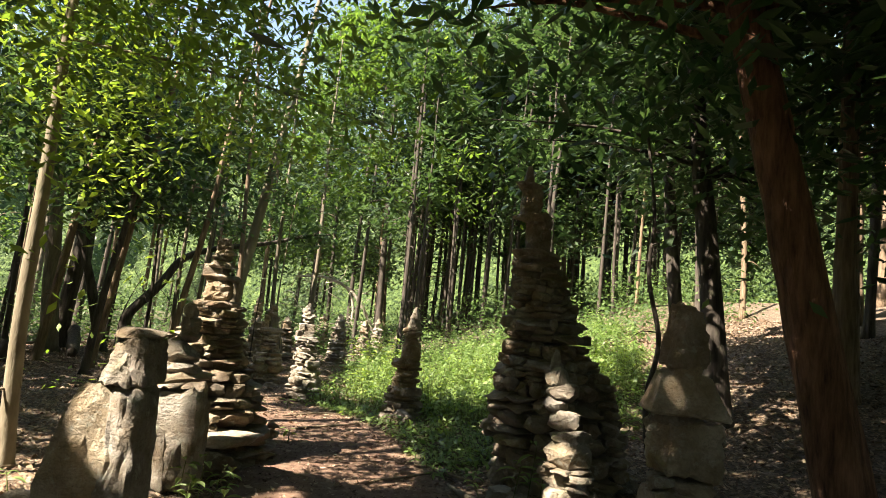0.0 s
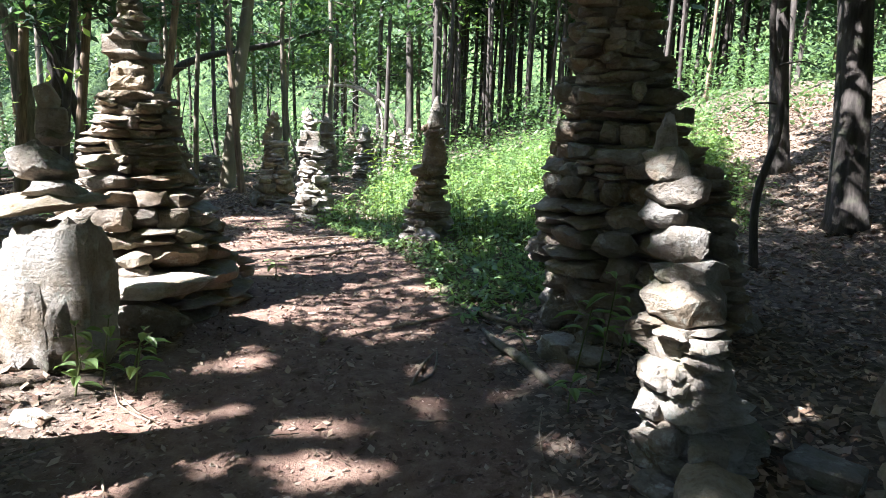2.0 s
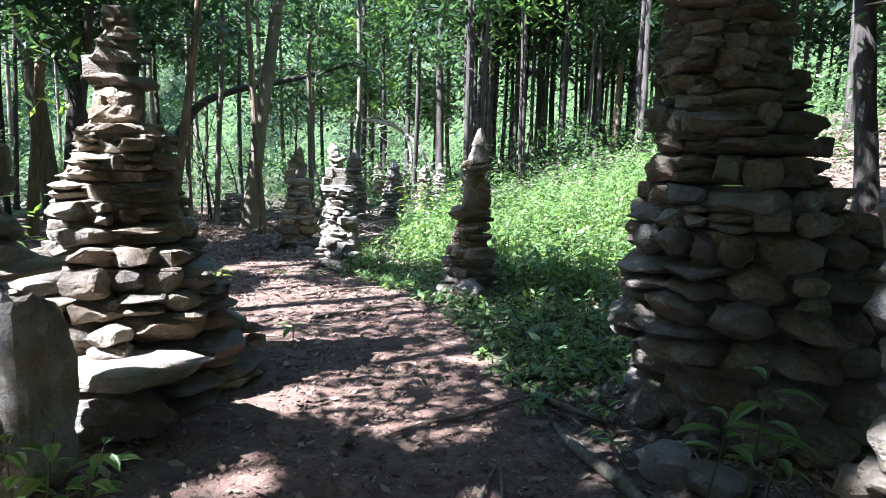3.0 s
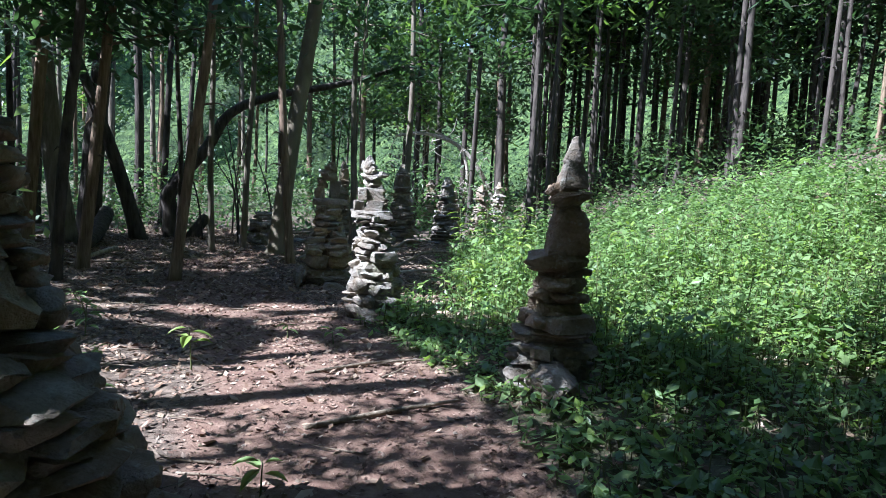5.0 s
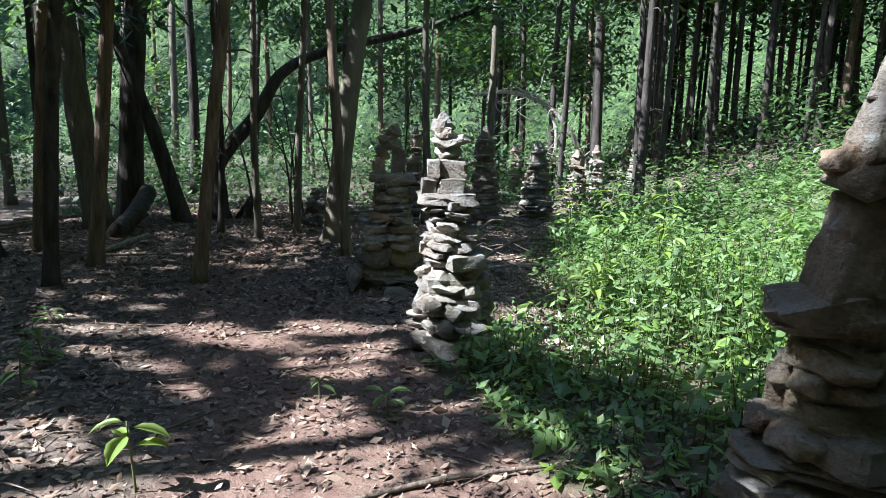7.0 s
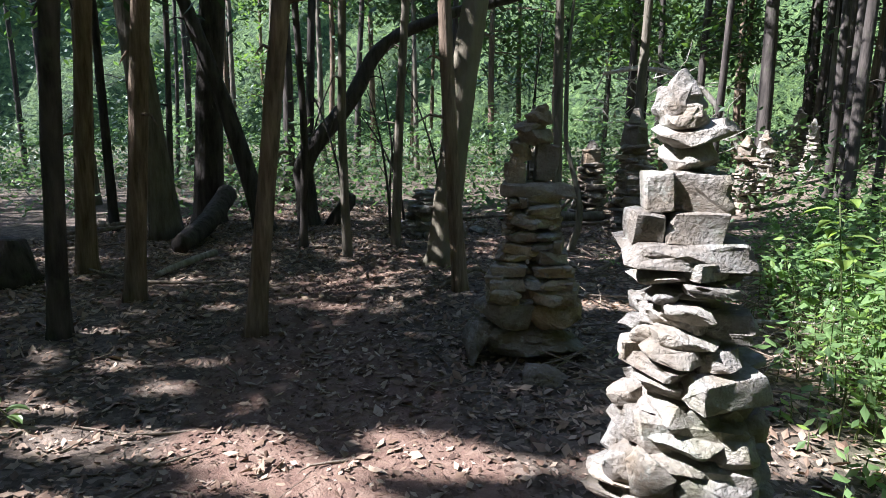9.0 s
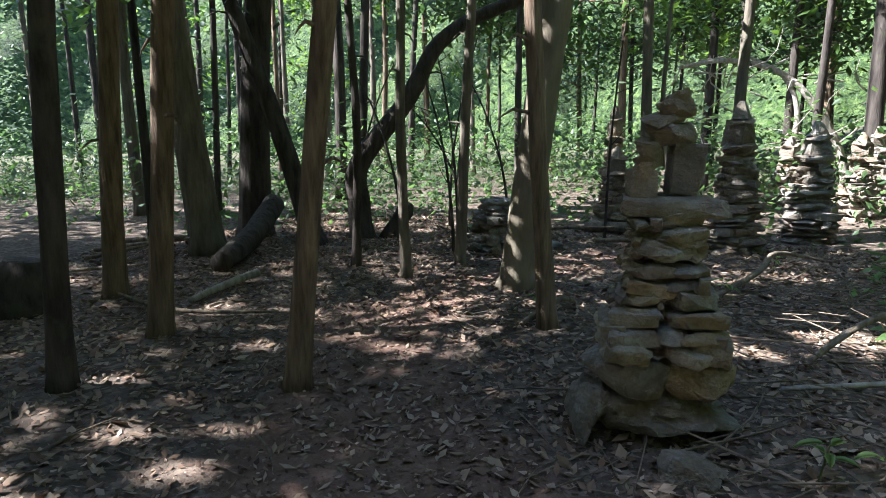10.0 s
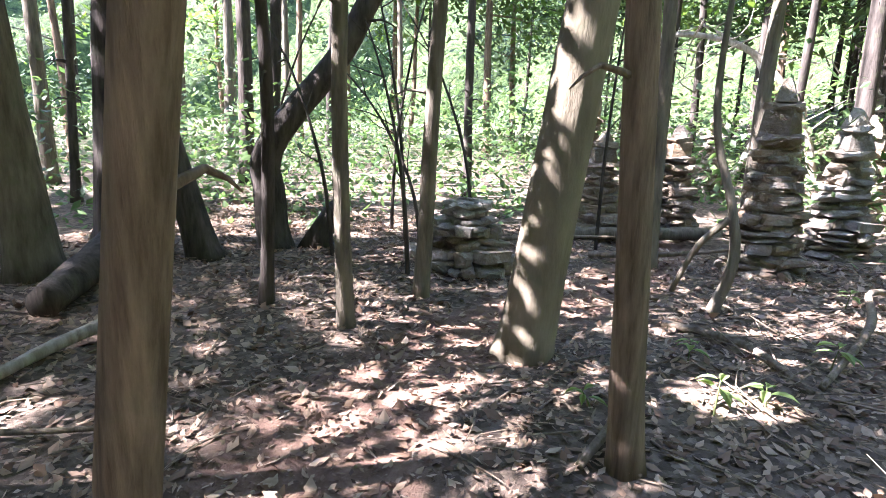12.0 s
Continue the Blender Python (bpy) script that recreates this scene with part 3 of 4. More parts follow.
small_cairn(-3.95, 19.3, 0.47, 1.85, "stacked stone cairn with a tall upright stone")
small_cairn(-3.15, 20.6, 0.48, 1.62, "stacked stone cairn under the trees", GREY_STONE)
small_cairn(-4.95, 20.8, 0.45, 1.35, "low weathered stone cairn")
small_cairn(-5.75, 20.2, 0.42, 1.25, "narrow weathered stone cairn")
small_cairn(-6.2, 21.6, 0.34, 1.9, "tall dark thin cairn among saplings")
small_cairn(-2.55, 22.7, 0.42, 1.35, "dark stone cairn in the woods")
small_cairn(-3.62, 24.0, 0.44, 1.3, "dark stone cairn in the woods")
small_cairn(-2.25, 24.6, 0.40, 1.35, "pale cairn in a patch of sun", GREY_STONE)
small_cairn(-1.3, 26.5, 0.30, 1.35, "slim pale cairn in a patch of sun", GREY_STONE)
small_cairn(-4.6, 25.5, 0.42, 1.5, "dark stone cairn in the woods")
small_cairn(-1.5, 29.0, 0.45, 1.6, "far sunlit stone cairn", GREY_STONE)
small_cairn(-6.55, 17.8, 0.5, 0.62, "low tumbled heap of grey stones", GREY_STONE, False)


# ---- trees ----
LIT = [(-3.4, 5.6, 1.1, 1.1), (-2.1, 6.5, 0.85, 1.05), (-0.3, 12.6, 1.1, 1.0), (-3.3, 15.3, 0.4, 0.22), (-2.6, 16.0, 0.5, 0.28), (-4.2, 15.9, 0.35, 0.18), (-2.75, 7.6, 1.0, 1.4), (-1.75, 7.6, 0.35, 0.4), (-1.2, 8.15, 0.25, 0.25), (1.3, 5.2, 0.22, 0.14), (1.62, 5.38, 0.2, 0.17), (1.95, 5.6, 0.2, 0.18), (0.7, 11.1, 0.25, 0.2), (-2.0, 5.15, 0.75, 0.45), (-1.05, 5.25, 0.42, 0.12), (-0.62, 5.28, 0.3, 0.1),
       (-0.45, 4.9, 0.35, 0.1), (-0.8, 4.1, 0.5, 0.16), (-0.95, 3.6, 0.5, 0.2), (0.3, 3.8, 0.3, 0.09), (-0.1, 8.07, 0.3, 0.12), (-1.25, 5.0, 0.3, 0.2), (-1.5, 4.7, 0.4, 0.25), (-1.7, 3.4, 0.5, 0.4),
       (1.5, 13.4, 2.4, 2.2), (0.3, 15.2, 2.3, 2.8), (3.0, 15.6, 2.0, 3.0), (-1.75, 12.75, 0.95, 0.8), (-3.1, 9.55, 0.85, 0.36), (-2.35, 9.4, 0.55, 0.22), (-2.55, 9.95, 0.45, 0.14), (-4.6, 11.95, 0.75, 0.3),
       (-3.6, 12.45, 0.6, 0.25), (-3.2, 11.5, 0.5, 0.22), (-2.8, 10.95, 0.3, 0.1), (-1.55, 10.0, 0.3, 0.12), (-5.5, 11.75, 0.6, 0.25), (-3.8, 11.85, 0.5, 0.2), (-3.05, 12.1, 0.3, 0.3), (-4.7, 11.2, 0.5, 0.2),
       (-5.55, 14.2, 0.32, 0.09), (-6.4, 13.7, 0.14, 0.08), (-7.2, 15.3, 0.16, 0.1), (-7.45, 14.35, 0.14, 0.08),
       (6.6, 16.6, 1.4, 2.4), (-1.6, 25.5, 2.2, 3.5), (-12.0, 25.5, 6.0, 6.0), (-19.0, 21.0, 6.0, 6.0), (-15.0, 31.0, 5.0, 5.0)]
HIGH = [(-2.1, 8.5, 2.8, 2.3, 4.3), (-0.2, 8.4, 2.2, 1.6, 7.0), (5.0, 21.0, 4.0, 4.0, 8.0), (1.0, 20.0, 3.0, 3.0, 7.0), (3.0, 25.0, 4.0, 3.0, 8.0), (-2.0, 22.0, 2.0, 2.0, 7.0), (11.0, 21.0, 5.0, 5.0, 4.5)]   # openings in the upper storey only, and from what height


def sunny(p, upper=True):
    """Whether a leaf at p would shade one of the sunlit spots below it."""
    k = p[:, 2] / SUN.z
    gx, gy = p[:, 0] - SUN.x * k, p[:, 1] - SUN.y * k
    d = np.full(len(p), 9.0)
    for cx, cy, rx, ry in LIT:
        d = np.minimum(d, np.hypot((gx - cx) / rx, (gy - cy) / ry))
    ripple = 0.16 * np.sin(gx * 5.1 + 1.3 * np.sin(gy * 4.0)) + 0.16 * np.sin(gy * 6.3 + gx * 2.1)
    fleck = np.sin(gx * 6.3 + 2.0 * np.sin(gy * 3.7)) * np.sin(gy * 7.1 + 1.5 * np.sin(gx * 4.9)) > np.where((gy < 6.4) & (gx < 0.9), 0.5, np.where(gy < 9.5, 0.9, np.where(gy > 12.9, 0.82, 0.55)))
    for cx, cy, rx, ry, from_z in HIGH if upper else ():
        d = np.where(p[:, 2] > from_z, np.minimum(d, np.hypot((gx - cx) / rx, (gy - cy) / ry)), d)
    return (d + ripple < 1.0) | (fleck & (np.hypot(gx + 2, gy - 9) < 9))


def leaf_mesh(name, centres, size, aspect, droop, material, flat=0.6, gaps=True, heading=None):
    """Rhombic leaves or sprays, each an island of two folded triangles."""
    c = np.asarray(centres, float)
    if gaps:
        c = c[~sunny(c, gaps != "low")]
    n = len(c)
    if n == 0:
        c, n = np.asarray(centres[:4], float), min(4, len(centres))
    a = rng.uniform(0, 2 * math.pi, n) if heading is None else np.asarray(heading)
    along = np.stack([np.cos(a), np.sin(a), -droop + rng.normal(0, 0.35, n)], -1)
    along /= np.linalg.norm(along, axis=1)[:, None]
    up = np.stack([rng.normal(0, 1 - flat, n), rng.normal(0, 1 - flat, n), np.ones(n)], -1)
    across = np.cross(along, up)
    across /= np.linalg.norm(across, axis=1)[:, None] + 1e-9
    nrm = np.cross(across, along)
    s = (size * rng.uniform(0.6, 1.35, n))[:, None]
    w = s * aspect
    v = np.empty((n, 4, 3))
    v[:, 0] = c - along * s * 0.5
    v[:, 1] = c + across * w * 0.5 - along * s * 0.05 - nrm * w * 0.18
    v[:, 2] = c + along * s * 0.5 - nrm * s * 0.12
    v[:, 3] = c - across * w * 0.5 - along * s * 0.05 - nrm * w * 0.18
    f = np.arange(n * 4).reshape(n, 4)
    tri = np.concatenate([f[:, [0, 1, 2]], f[:, [0, 2, 3]]])
    return mesh_from(name, v.reshape(-1, 3), tri, material)


def crown_points(line, low, high, reach, boughs, per, layered=0.12):
    """Points of a crown: boughs leave the trunk line between two heights and carry layered foliage."""
    line = np.asarray(line)
    pts, limbs = [], []
    for _ in range(boughs):
        k = rng.uniform(0, 1) ** 0.9
        h = low + (high - low) * k
        o = np.array([np.interp(h, line[:, 2], line[:, i]) for i in range(3)])
        a = rng.uniform(0, 2 * math.pi)
        length = reach * (1.0 - 0.5 * k) * rng.uniform(0.6, 1.15)
        d = np.array([math.cos(a), math.sin(a), rng.uniform(-0.25, 0.3)])
        limbs.append((o, o + d * length))
        t = rng.uniform(0.18, 1.0, per) ** 0.8
        spread = 0.11 * length + 0.13 * reach * t
        q = o + d * (t * length)[:, None] + rng.normal(0, 1, (per, 3)) * np.stack([spread, spread, np.full(per, layered * reach)], -1)
        q[:, 2] -= 0.12 * length * t ** 2
        pts.append(q)
    return np.vstack(pts), limbs


def tree(x, y, girth, height, bark, label, lean=(0, 0), low=4.0, reach=2.2, boughs=22, per=90, leaf=0.26, foliage=None, line=None, stubs=3, sides=10, flare=0.5, gaps=True, crown_label=""):
    """A tree: a tapered trunk with boughs and broken stubs, and a crown of many sprays."""
    z0 = gz(x, y)
    t = thing("tree", x, y, z0, label, "tree", "forest trees")
    if line is None:
        n = 7
        wob = np.cumsum(rng.normal(0, 0.035, (n, 2)), axis=0)
        ks = np.linspace(0, 1, n)
        line = [(lean[0] * k * height + wob[i, 0] * (i > 0), lean[1] * k * height + wob[i, 1] * (i > 0), k * height) for i, k in enumerate(ks)]
    pts = bend([(line[0][0], line[0][1], line[0][2] - 0.12)] + list(line[1:]), 5 * len(line))
    rad = girth / 2 * 0.9 * np.linspace(1, 0.16, len(pts)) ** 0.8
    tubes = [tube(pts, rad, sides, flare, 0.03)]
    hi = max(p[2] for p in line)
    q, limbs = crown_points(np.array(sorted(line, key=lambda p: p[2])), min(low, hi * 0.8), hi + 0.4, reach, boughs, per)
    for o, e in limbs:
        ray = np.array([x, y, z0]) + o + (e - o) * np.linspace(0.2, 1, 6)[:, None]
        if sunny(ray).any() or (path_gap(ray[:, 0], ray[:, 1]) < 1.0).any() and ray[:, 2].min() < 3.3:
            continue
        mid = (o + e) / 2 + np.array([0, 0, 0.12])
        tubes.append(tube(bend([o, mid, e], 5), np.linspace(girth * 0.11, 0.008, 5), 5))
    for _ in range(stubs):
        h = rng.uniform(0.25, 0.8) * min(low, hi)
        o = np.array([np.interp(h, pts[:, 2], pts[:, i]) for i in range(3)])
        a = rng.uniform(0, 6.28)
        d = np.array([math.cos(a), math.sin(a), rng.uniform(-0.3, 0.25)]) * rng.uniform(0.06, 0.45)
        tubes.append(tube(bend([o, o + d * 0.6 + np.array([0, 0, 0.03]), o + d + np.array([0, 0, -0.06])], 5), np.linspace(min(0.022, girth * 0.12), 0.003, 5), 5))
    part("trunk", joined("trunk", tubes, bark), t)
    if boughs:
        world_q = q + np.array([x, y, z0])
        world_q = world_q[(world_q[:, 2] > 3.3) | (path_gap(world_q[:, 0], world_q[:, 1]) > 1.0)]
        me = leaf_mesh("crown", world_q, leaf, 0.38, 0.35, foliage or HEMLOCK, gaps=gaps)
        co = np.empty(len(me.vertices) * 3, np.float32)
        me.vertices.foreach_get("co", co)
        co = co.reshape(-1, 3) - np.array([x, y, z0], np.float32)
        me.vertices.foreach_set("co", co.ravel())
        me.update()
        part("crown", me, t, crown_label)
    return t


TREES = []


def named_tree(x, y, girth, *a, **k):
    TREES.append((x, y))
    if "boughs" not in k and len(a) > 6 and not (y > 14.2 and x < 0):
        a = (*a[:4], a[4] - 1.3, a[5] * 1.2, int(a[6] * 2.0), *[int(n * 1.7) for n in a[7:8]], *a[8:]) if len(a) > 7 else a
    return tree(x, y, girth, *a, **k)


named_tree(-7.33, 13.5, 0.20, 11, CEDAR, "reddish cedar trunk with peeling bark", (0.12, 0.01), 4.5, 2.0, 20, 80)
named_tree(-5.73, 13.36, 0.17, 11, CEDAR, "straight cedar trunk with shaggy reddish bark", (0.12, 0.01), 4.5, 2.0, 20, 80)
named_tree(-9.6, 15.75, 0.46, 13, GREY_BARK, "thick leaning trunk with deeply furrowed bark", (-0.07, -0.05), 5.0, 3.0, 26, 90, sides=14, stubs=1)
named_tree(-10.2, 17.0, 0.50, 13, DARK_BARK, "thick dark trunk among the cedars", (0.13, 0.02), 5.5, 3.0, 26, 90, sides=14, stubs=1)
named_tree(-8.9, 16.95, 0.34, 6, DARK_BARK, "dark trunk leaning far to one side", line=[(0, 0, 0), (-0.38, -0.2, 1.5), (-0.8, -0.5, 3.1), (-1.3, -0.9, 5.0), (-1.6, -1.2, 7.5)], low=5, reach=2.4, boughs=14, stubs=1)
named_tree(-8.65, 17.65, 0.40, 5, DARK_BARK, "dark trunk curving over in an arch", line=[(0, 0, 0), (-0.06, 0, 0.55), (-0.03, 0.0, 1.05), (0.55, 0.4, 1.95), (0.95, 0.7, 2.75), (1.75, 1.1, 3.2), (3.2, 1.7, 3.6), (4.6, 2.2, 4.1)], low=3.4, reach=1.6, boughs=6, per=60, stubs=2)
named_tree(-7.5, 16.1, 0.115, 9, DARK_BARK, "thin dark sapling trunk in shade", (0.0, 0.0), 4.5, 1.5, 14, 60)
named_tree(-6.72, 16.0, 0.13, 9, GREY_BARK, "thin grey sapling trunk in shade", (0.01, 0.0), 4.5, 1.5, 14, 60)
named_tree(-6.55, 16.85, 0.14, 10, GREY_BARK, "thin straight forest trunk", (0.05, 0.01), 4.5, 1.6, 14, 60)
named_tree(-5.45, 16.0, 0.36, 12, SMOOTH_BARK, "smooth leaning grey trunk with a flared foot", (0.13, 0.02), 5.0, 2.6, 24, 90, sides=16, flare=0.35, stubs=0)
named_tree(-4.68, 14.97, 0.155, 10, CEDAR, "straight cedar trunk beside the path", (-0.07, 0.0), 4.5, 1.8, 18, 80)
named_tree(-5.0, 19.0, 0.17, 10, GREY_BARK, "slim grey forest trunk in shade", (0.0, 0.0), 4.5, 1.8, 16, 80)
named_tree(-8.3, 22.2, 0.17, 11, DARK_BARK, "slim dark forest trunk", (0.0, 0.0), 5, 2.0, 16, 80)
named_tree(-8.8, 14.0, 0.23, 11, CEDAR, "reddish cedar trunk in deep shade", (0.1, 0.01), 4.5, 2.2, 20, 80)
named_tree(-10.7, 15.7, 0.15, 10, DARK_BARK, "thin dark trunk in deep shade", (0.01, 0.02), 4.5, 1.8, 16, 70)
named_tree(-2.3, 25.0, 0.36, 13, DARK_BARK, "dark conifer trunk behind the cairns", (-0.02, 0.0), 5, 2.4, 22, 90)
named_tree(-0.9, 31.0, 0.4, 13, DEAD_WOOD, "pale sunlit trunk far off", (-0.03, 0.0), 6, 2.4, 18, 90)
named_tree(-1.15, 20.5, 0.2, 12, DARK_BARK, "slim dark trunk behind the herbs", (0.0, 0.0), 5, 2.2, 20, 90)
named_tree(-0.75, 20.9, 0.14, 11, DARK_BARK, "slim forked sapling behind the herbs", (0.02, 0.0), 5, 2.2, 20, 80, foliage=BROAD)
named_tree(-4.1, 20.3, 0.19, 11, GREY_BARK, "straight grey forest trunk in shade", (0.0, 0.0), 5, 2.0, 18, 80)
named_tree(3.52, 5.1, 0.5, 12, RED_BARK, "large red-barked cedar trunk", (-0.205, 0.04), 5.0, 3.2, 28, 100, sides=16, stubs=2)
named_tree(4.35, 9.4, 0.42, 12, DARK_BARK, "thick dark trunk on the bank", (-0.12, 0.03), 5, 3.0, 26, 90, sides=14)
named_tree(5.0, 12.5, 0.34, 12, DARK_BARK, "dark trunk on the bank", (-0.08, 0.02), 5, 3.0, 24, 90)
named_tree(-3.85, 5.95, 0.17, 8.5, SMOOTH_BARK, "slim pale trunk with low bright boughs", (0.0, 0.0), 3.0, 3.6, 36, 330, leaf=0.12, foliage=SPRAY, gaps="low", crown_label="green layered foliage, its colour brightened as if sunlit")
named_tree(-6.9, 12.55, 0.17, 10, DARK_BARK, "thin leaning trunk in shade", (0.1, 0.03), 4.5, 1.8, 16, 70)


named_tree(3.05, 8.6, 0.1, 7, DARK_BARK, "thin crooked dark trunk on the bank", line=[(0, 0, 0), (-0.08, 0, 0.7), (0.05, 0, 1.5), (-0.12, 0.05, 2.4), (-0.1, 0.05, 3.4), (-0.3, 0.1, 5.0), (-0.35, 0.1, 7.0)], low=4.5, reach=1.6, boughs=8, per=60, stubs=4)


def plan_of_forest():
    """Places of the other trees: spaced out, off the path, the cairns and the open herb bed."""
    spots, tries = [], 0
    cairns = [o.location for o in scene.objects if o.name.startswith("cairn")]
    while len(spots) < 185 and tries < 9000:
        tries += 1
        x, y = rng.uniform(-26, 20), rng.uniform(-12, 40)
        if path_gap(x, y) < 1.6 or green_bed(x, y) > 0 or any(math.hypot(x - c.x, y - c.y) < 1.1 for c in cairns):
            continue
        if -12 < x < -2.2 and 8.0 < y < 19.5 or -6.8 < x < 3.4 and -2 < y < 9:
            continue
        if -0.5 < x + 0.3 * (y - 6) < 8 and 7 < y < 17:
            continue
        if -17 < x < -6 and 20 < y < 31 and rng.random() < 0.45:
            continue
        if any(math.hypot(x - a, y - b) < 1.25 for a, b in spots + TREES):
            continue
        spots.append((x, y))
    return spots


# added shade trees, mostly out of view: their crowns block sun and sky
for x, y in ((-4.0, 0.6), (-11.2, 0.6), (-7.2, -0.8), (-9.0, 0.9), (-8.5, 6.4), (-10.5, 8.4), (-12.2, 5.5), (-8.0, 7.6), (-9.5, 3.6), (1.6, -5.6), (-2.0, -6.2), (4.5, 6.9), (2.9, 2.6), (3.1, 0.8), (-2.4, -2.0), (2.2, -2.6), (5.2, 3.4), (6.4, 6.6), (5.6, 0.2), (4.3, 4.5), (6.3, 9.4), (5.0, -2.6), (7.6, 4.4), (8.0, 8.0), (7.4, 1.2)):
    close = math.hypot(x, y - 2) < 5
    named_tree(x, y, rng.uniform(0.25, 0.36), 13, CEDAR, "tall cedar with a wide dark crown", (0.0, 0.0), reach=4.6, low=6.2 if x > 2.5 and close else 3.5 if x > 2.5 else 5.2, boughs=52, per=360 if close else 210, leaf=0.15 if close else 0.24)

# two more unseen shade casters, taller and wider
for x, y in ((-6.2, 7.0), (-7.4, 1.2)):
    named_tree(x, y, 0.32, 14, CEDAR, "tall cedar with a wide dark crown", (0.04, 0.0), reach=5.6, low=5.6, boughs=46, per=190, leaf=0.25)

for x, y in plan_of_forest():
    far = math.hypot(x + 2, y - 8)
    bark = PICK.choice([DARK_BARK, CEDAR, GREY_BARK, DARK_BARK])
    height = rng.uniform(12, 17)
    soft = rng.random() < 0.3
    tree(x, y, rng.uniform(0.13, 0.32), height, bark, {"dark_bark": "dark forest trunk under a conifer crown", "cedar_bark": "reddish cedar under a conifer crown", "grey_bark": "grey forest tree with feathery crown"}[bark.name],
         (rng.normal(0, 0.025), rng.normal(0, 0.025)), rng.uniform(2.6, 4.5) if far > 13 else rng.uniform(3.6, 5.0), rng.uniform(2.2, 3.2), 26, 70 if far > 22 else 150, 0.36 if far > 22 else 0.28, BROAD if soft else HEMLOCK, stubs=4, sides=8)


def plantation():
    """Close rows of thin dark conifer trunks beyond the herbs, bare below."""
    done = 0
    while done < 75:
        x, y = rng.uniform(-2.5, 12), rng.uniform(21.5, 38)
        if x - (-2) < 0.02 * (y - 8) or x + 2 > 0.66 * (y - 8) or green_bed(x, y) > 0:
            continue
        done += 1
        tree(x, y, rng.uniform(0.14, 0.24), rng.uniform(13, 16), DARK_BARK, "thin straight dark conifer trunk, bare below", (rng.normal(0, 0.012), rng.normal(0, 0.012)), 6.0, 1.8, 12, 60, 0.4, HEMLOCK, stubs=6, sides=7)


plantation()


def thicket(name, n, sampler, size, material, label):
    me = leaf_mesh(name, sampler(n), size, 0.5, 0.3, material, gaps=False)
    tagged(new(name, me), label, "undergrowth", kind="stuff")


def ring_of_woods(n):
    """Clumped foliage of the far edge of the wood."""
    c = n // 60
    a = rng.uniform(math.radians(20), math.radians(215), c)
    d = rng.uniform(22, 44, c)
    h = rng.uniform(0, 1, c) ** 0.95 * 20
    base = np.stack([-2 + d * np.cos(a), 8 + d * np.sin(a), h], -1)
    q = np.repeat(base, 60, axis=0) + rng.normal(0, 1, (c * 60, 3)) * np.array([1.1, 1.1, 0.55])
    az = np.degrees(np.arctan2(q[:, 1] - 8, q[:, 0] + 2))
    clump = np.sin(q[:, 0] * 0.9 + 2 * np.sin(q[:, 2] * 0.7)) * np.sin(q[:, 1] * 0.8 + 1.7 * np.sin(q[:, 2] * 0.9 + 1))
    q = q[~((az > 104) & (az < 152) & ((clump > -0.15) | (rng.random(len(q)) < 0.4)) & (q[:, 2] > 1.2))]
    az = np.degrees(np.arctan2(q[:, 1] - 8, q[:, 0] + 2))
    q = q[~((az > 58) & (az < 100) & (q[:, 2] < 6) & (rng.random(len(q)) < 0.8))]
    q[:, 2] = np.maximum(q[:, 2], 0.05) + ground(q[:, 0], q[:, 1])
    return q


thicket("far_woods", 190000, ring_of_woods, 0.27, FAR_PALE_LEAF, "far edge of the wood in leaf, glare put into its pale colour")


def shrubs_low(n):
    c = n // 40
    a = rng.uniform(math.radians(40), math.radians(212), c)
    d = rng.uniform(12.5, 30, c)
    base = np.stack([-3 + d * np.cos(a), 8 + d * np.sin(a), rng.uniform(0.0, 1, c) ** 2 * 1.8], -1)
    q = np.repeat(base, 40, axis=0) + rng.normal(0, 1, (c * 40, 3)) * np.array([0.5, 0.5, 0.25])
    q = q[path_gap(q[:, 0], q[:, 1]) > 0.5]
    q[:, 2] = np.maximum(q[:, 2], 0.03) + ground(q[:, 0], q[:, 1])
    return q


thicket("woodland_shrubs", 66000, shrubs_low, 0.15, SHRUB, "low green shrubs under the trees")


def far_slope():
    """The wooded skyline beyond the trees, with an uneven top."""
    m = Mat("far_foliage", 0.8)
    v = m.world_coords()
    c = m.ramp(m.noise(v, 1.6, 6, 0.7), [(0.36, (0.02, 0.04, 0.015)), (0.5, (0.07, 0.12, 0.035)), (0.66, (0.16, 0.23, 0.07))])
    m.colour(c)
    m.bump(m.noise(v, 2.2, 6, 0.7), 1.0, 0.8)
    a = np.linspace(0, 2 * math.pi, 241)
    rows = np.linspace(0, 1, 12)
    A2, K = np.meshgrid(a, rows)
    top = 21 + 2.5 * np.sin(A2 * 7) + 1.6 * np.sin(A2 * 17 + 1) + 1.2 * np.sin(A2 * 41 + 2)
    rad = 56 + 14 * K + 1.2 * np.sin(A2 * 33 + K * 9)
    X, Y = -2 + rad * np.cos(A2), 9 + rad * np.sin(A2)
    Z = K * top + ground(X, Y) - 1.0
    n, k = X.shape
    i = np.arange(n * k).reshape(n, k)
    f = np.stack([i[:-1, :-1], i[:-1, 1:], i[1:, 1:], i[1:, :-1]], -1).reshape(-1, 4)
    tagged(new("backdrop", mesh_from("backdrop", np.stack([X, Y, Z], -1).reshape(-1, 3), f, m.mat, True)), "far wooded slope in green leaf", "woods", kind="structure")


far_slope()


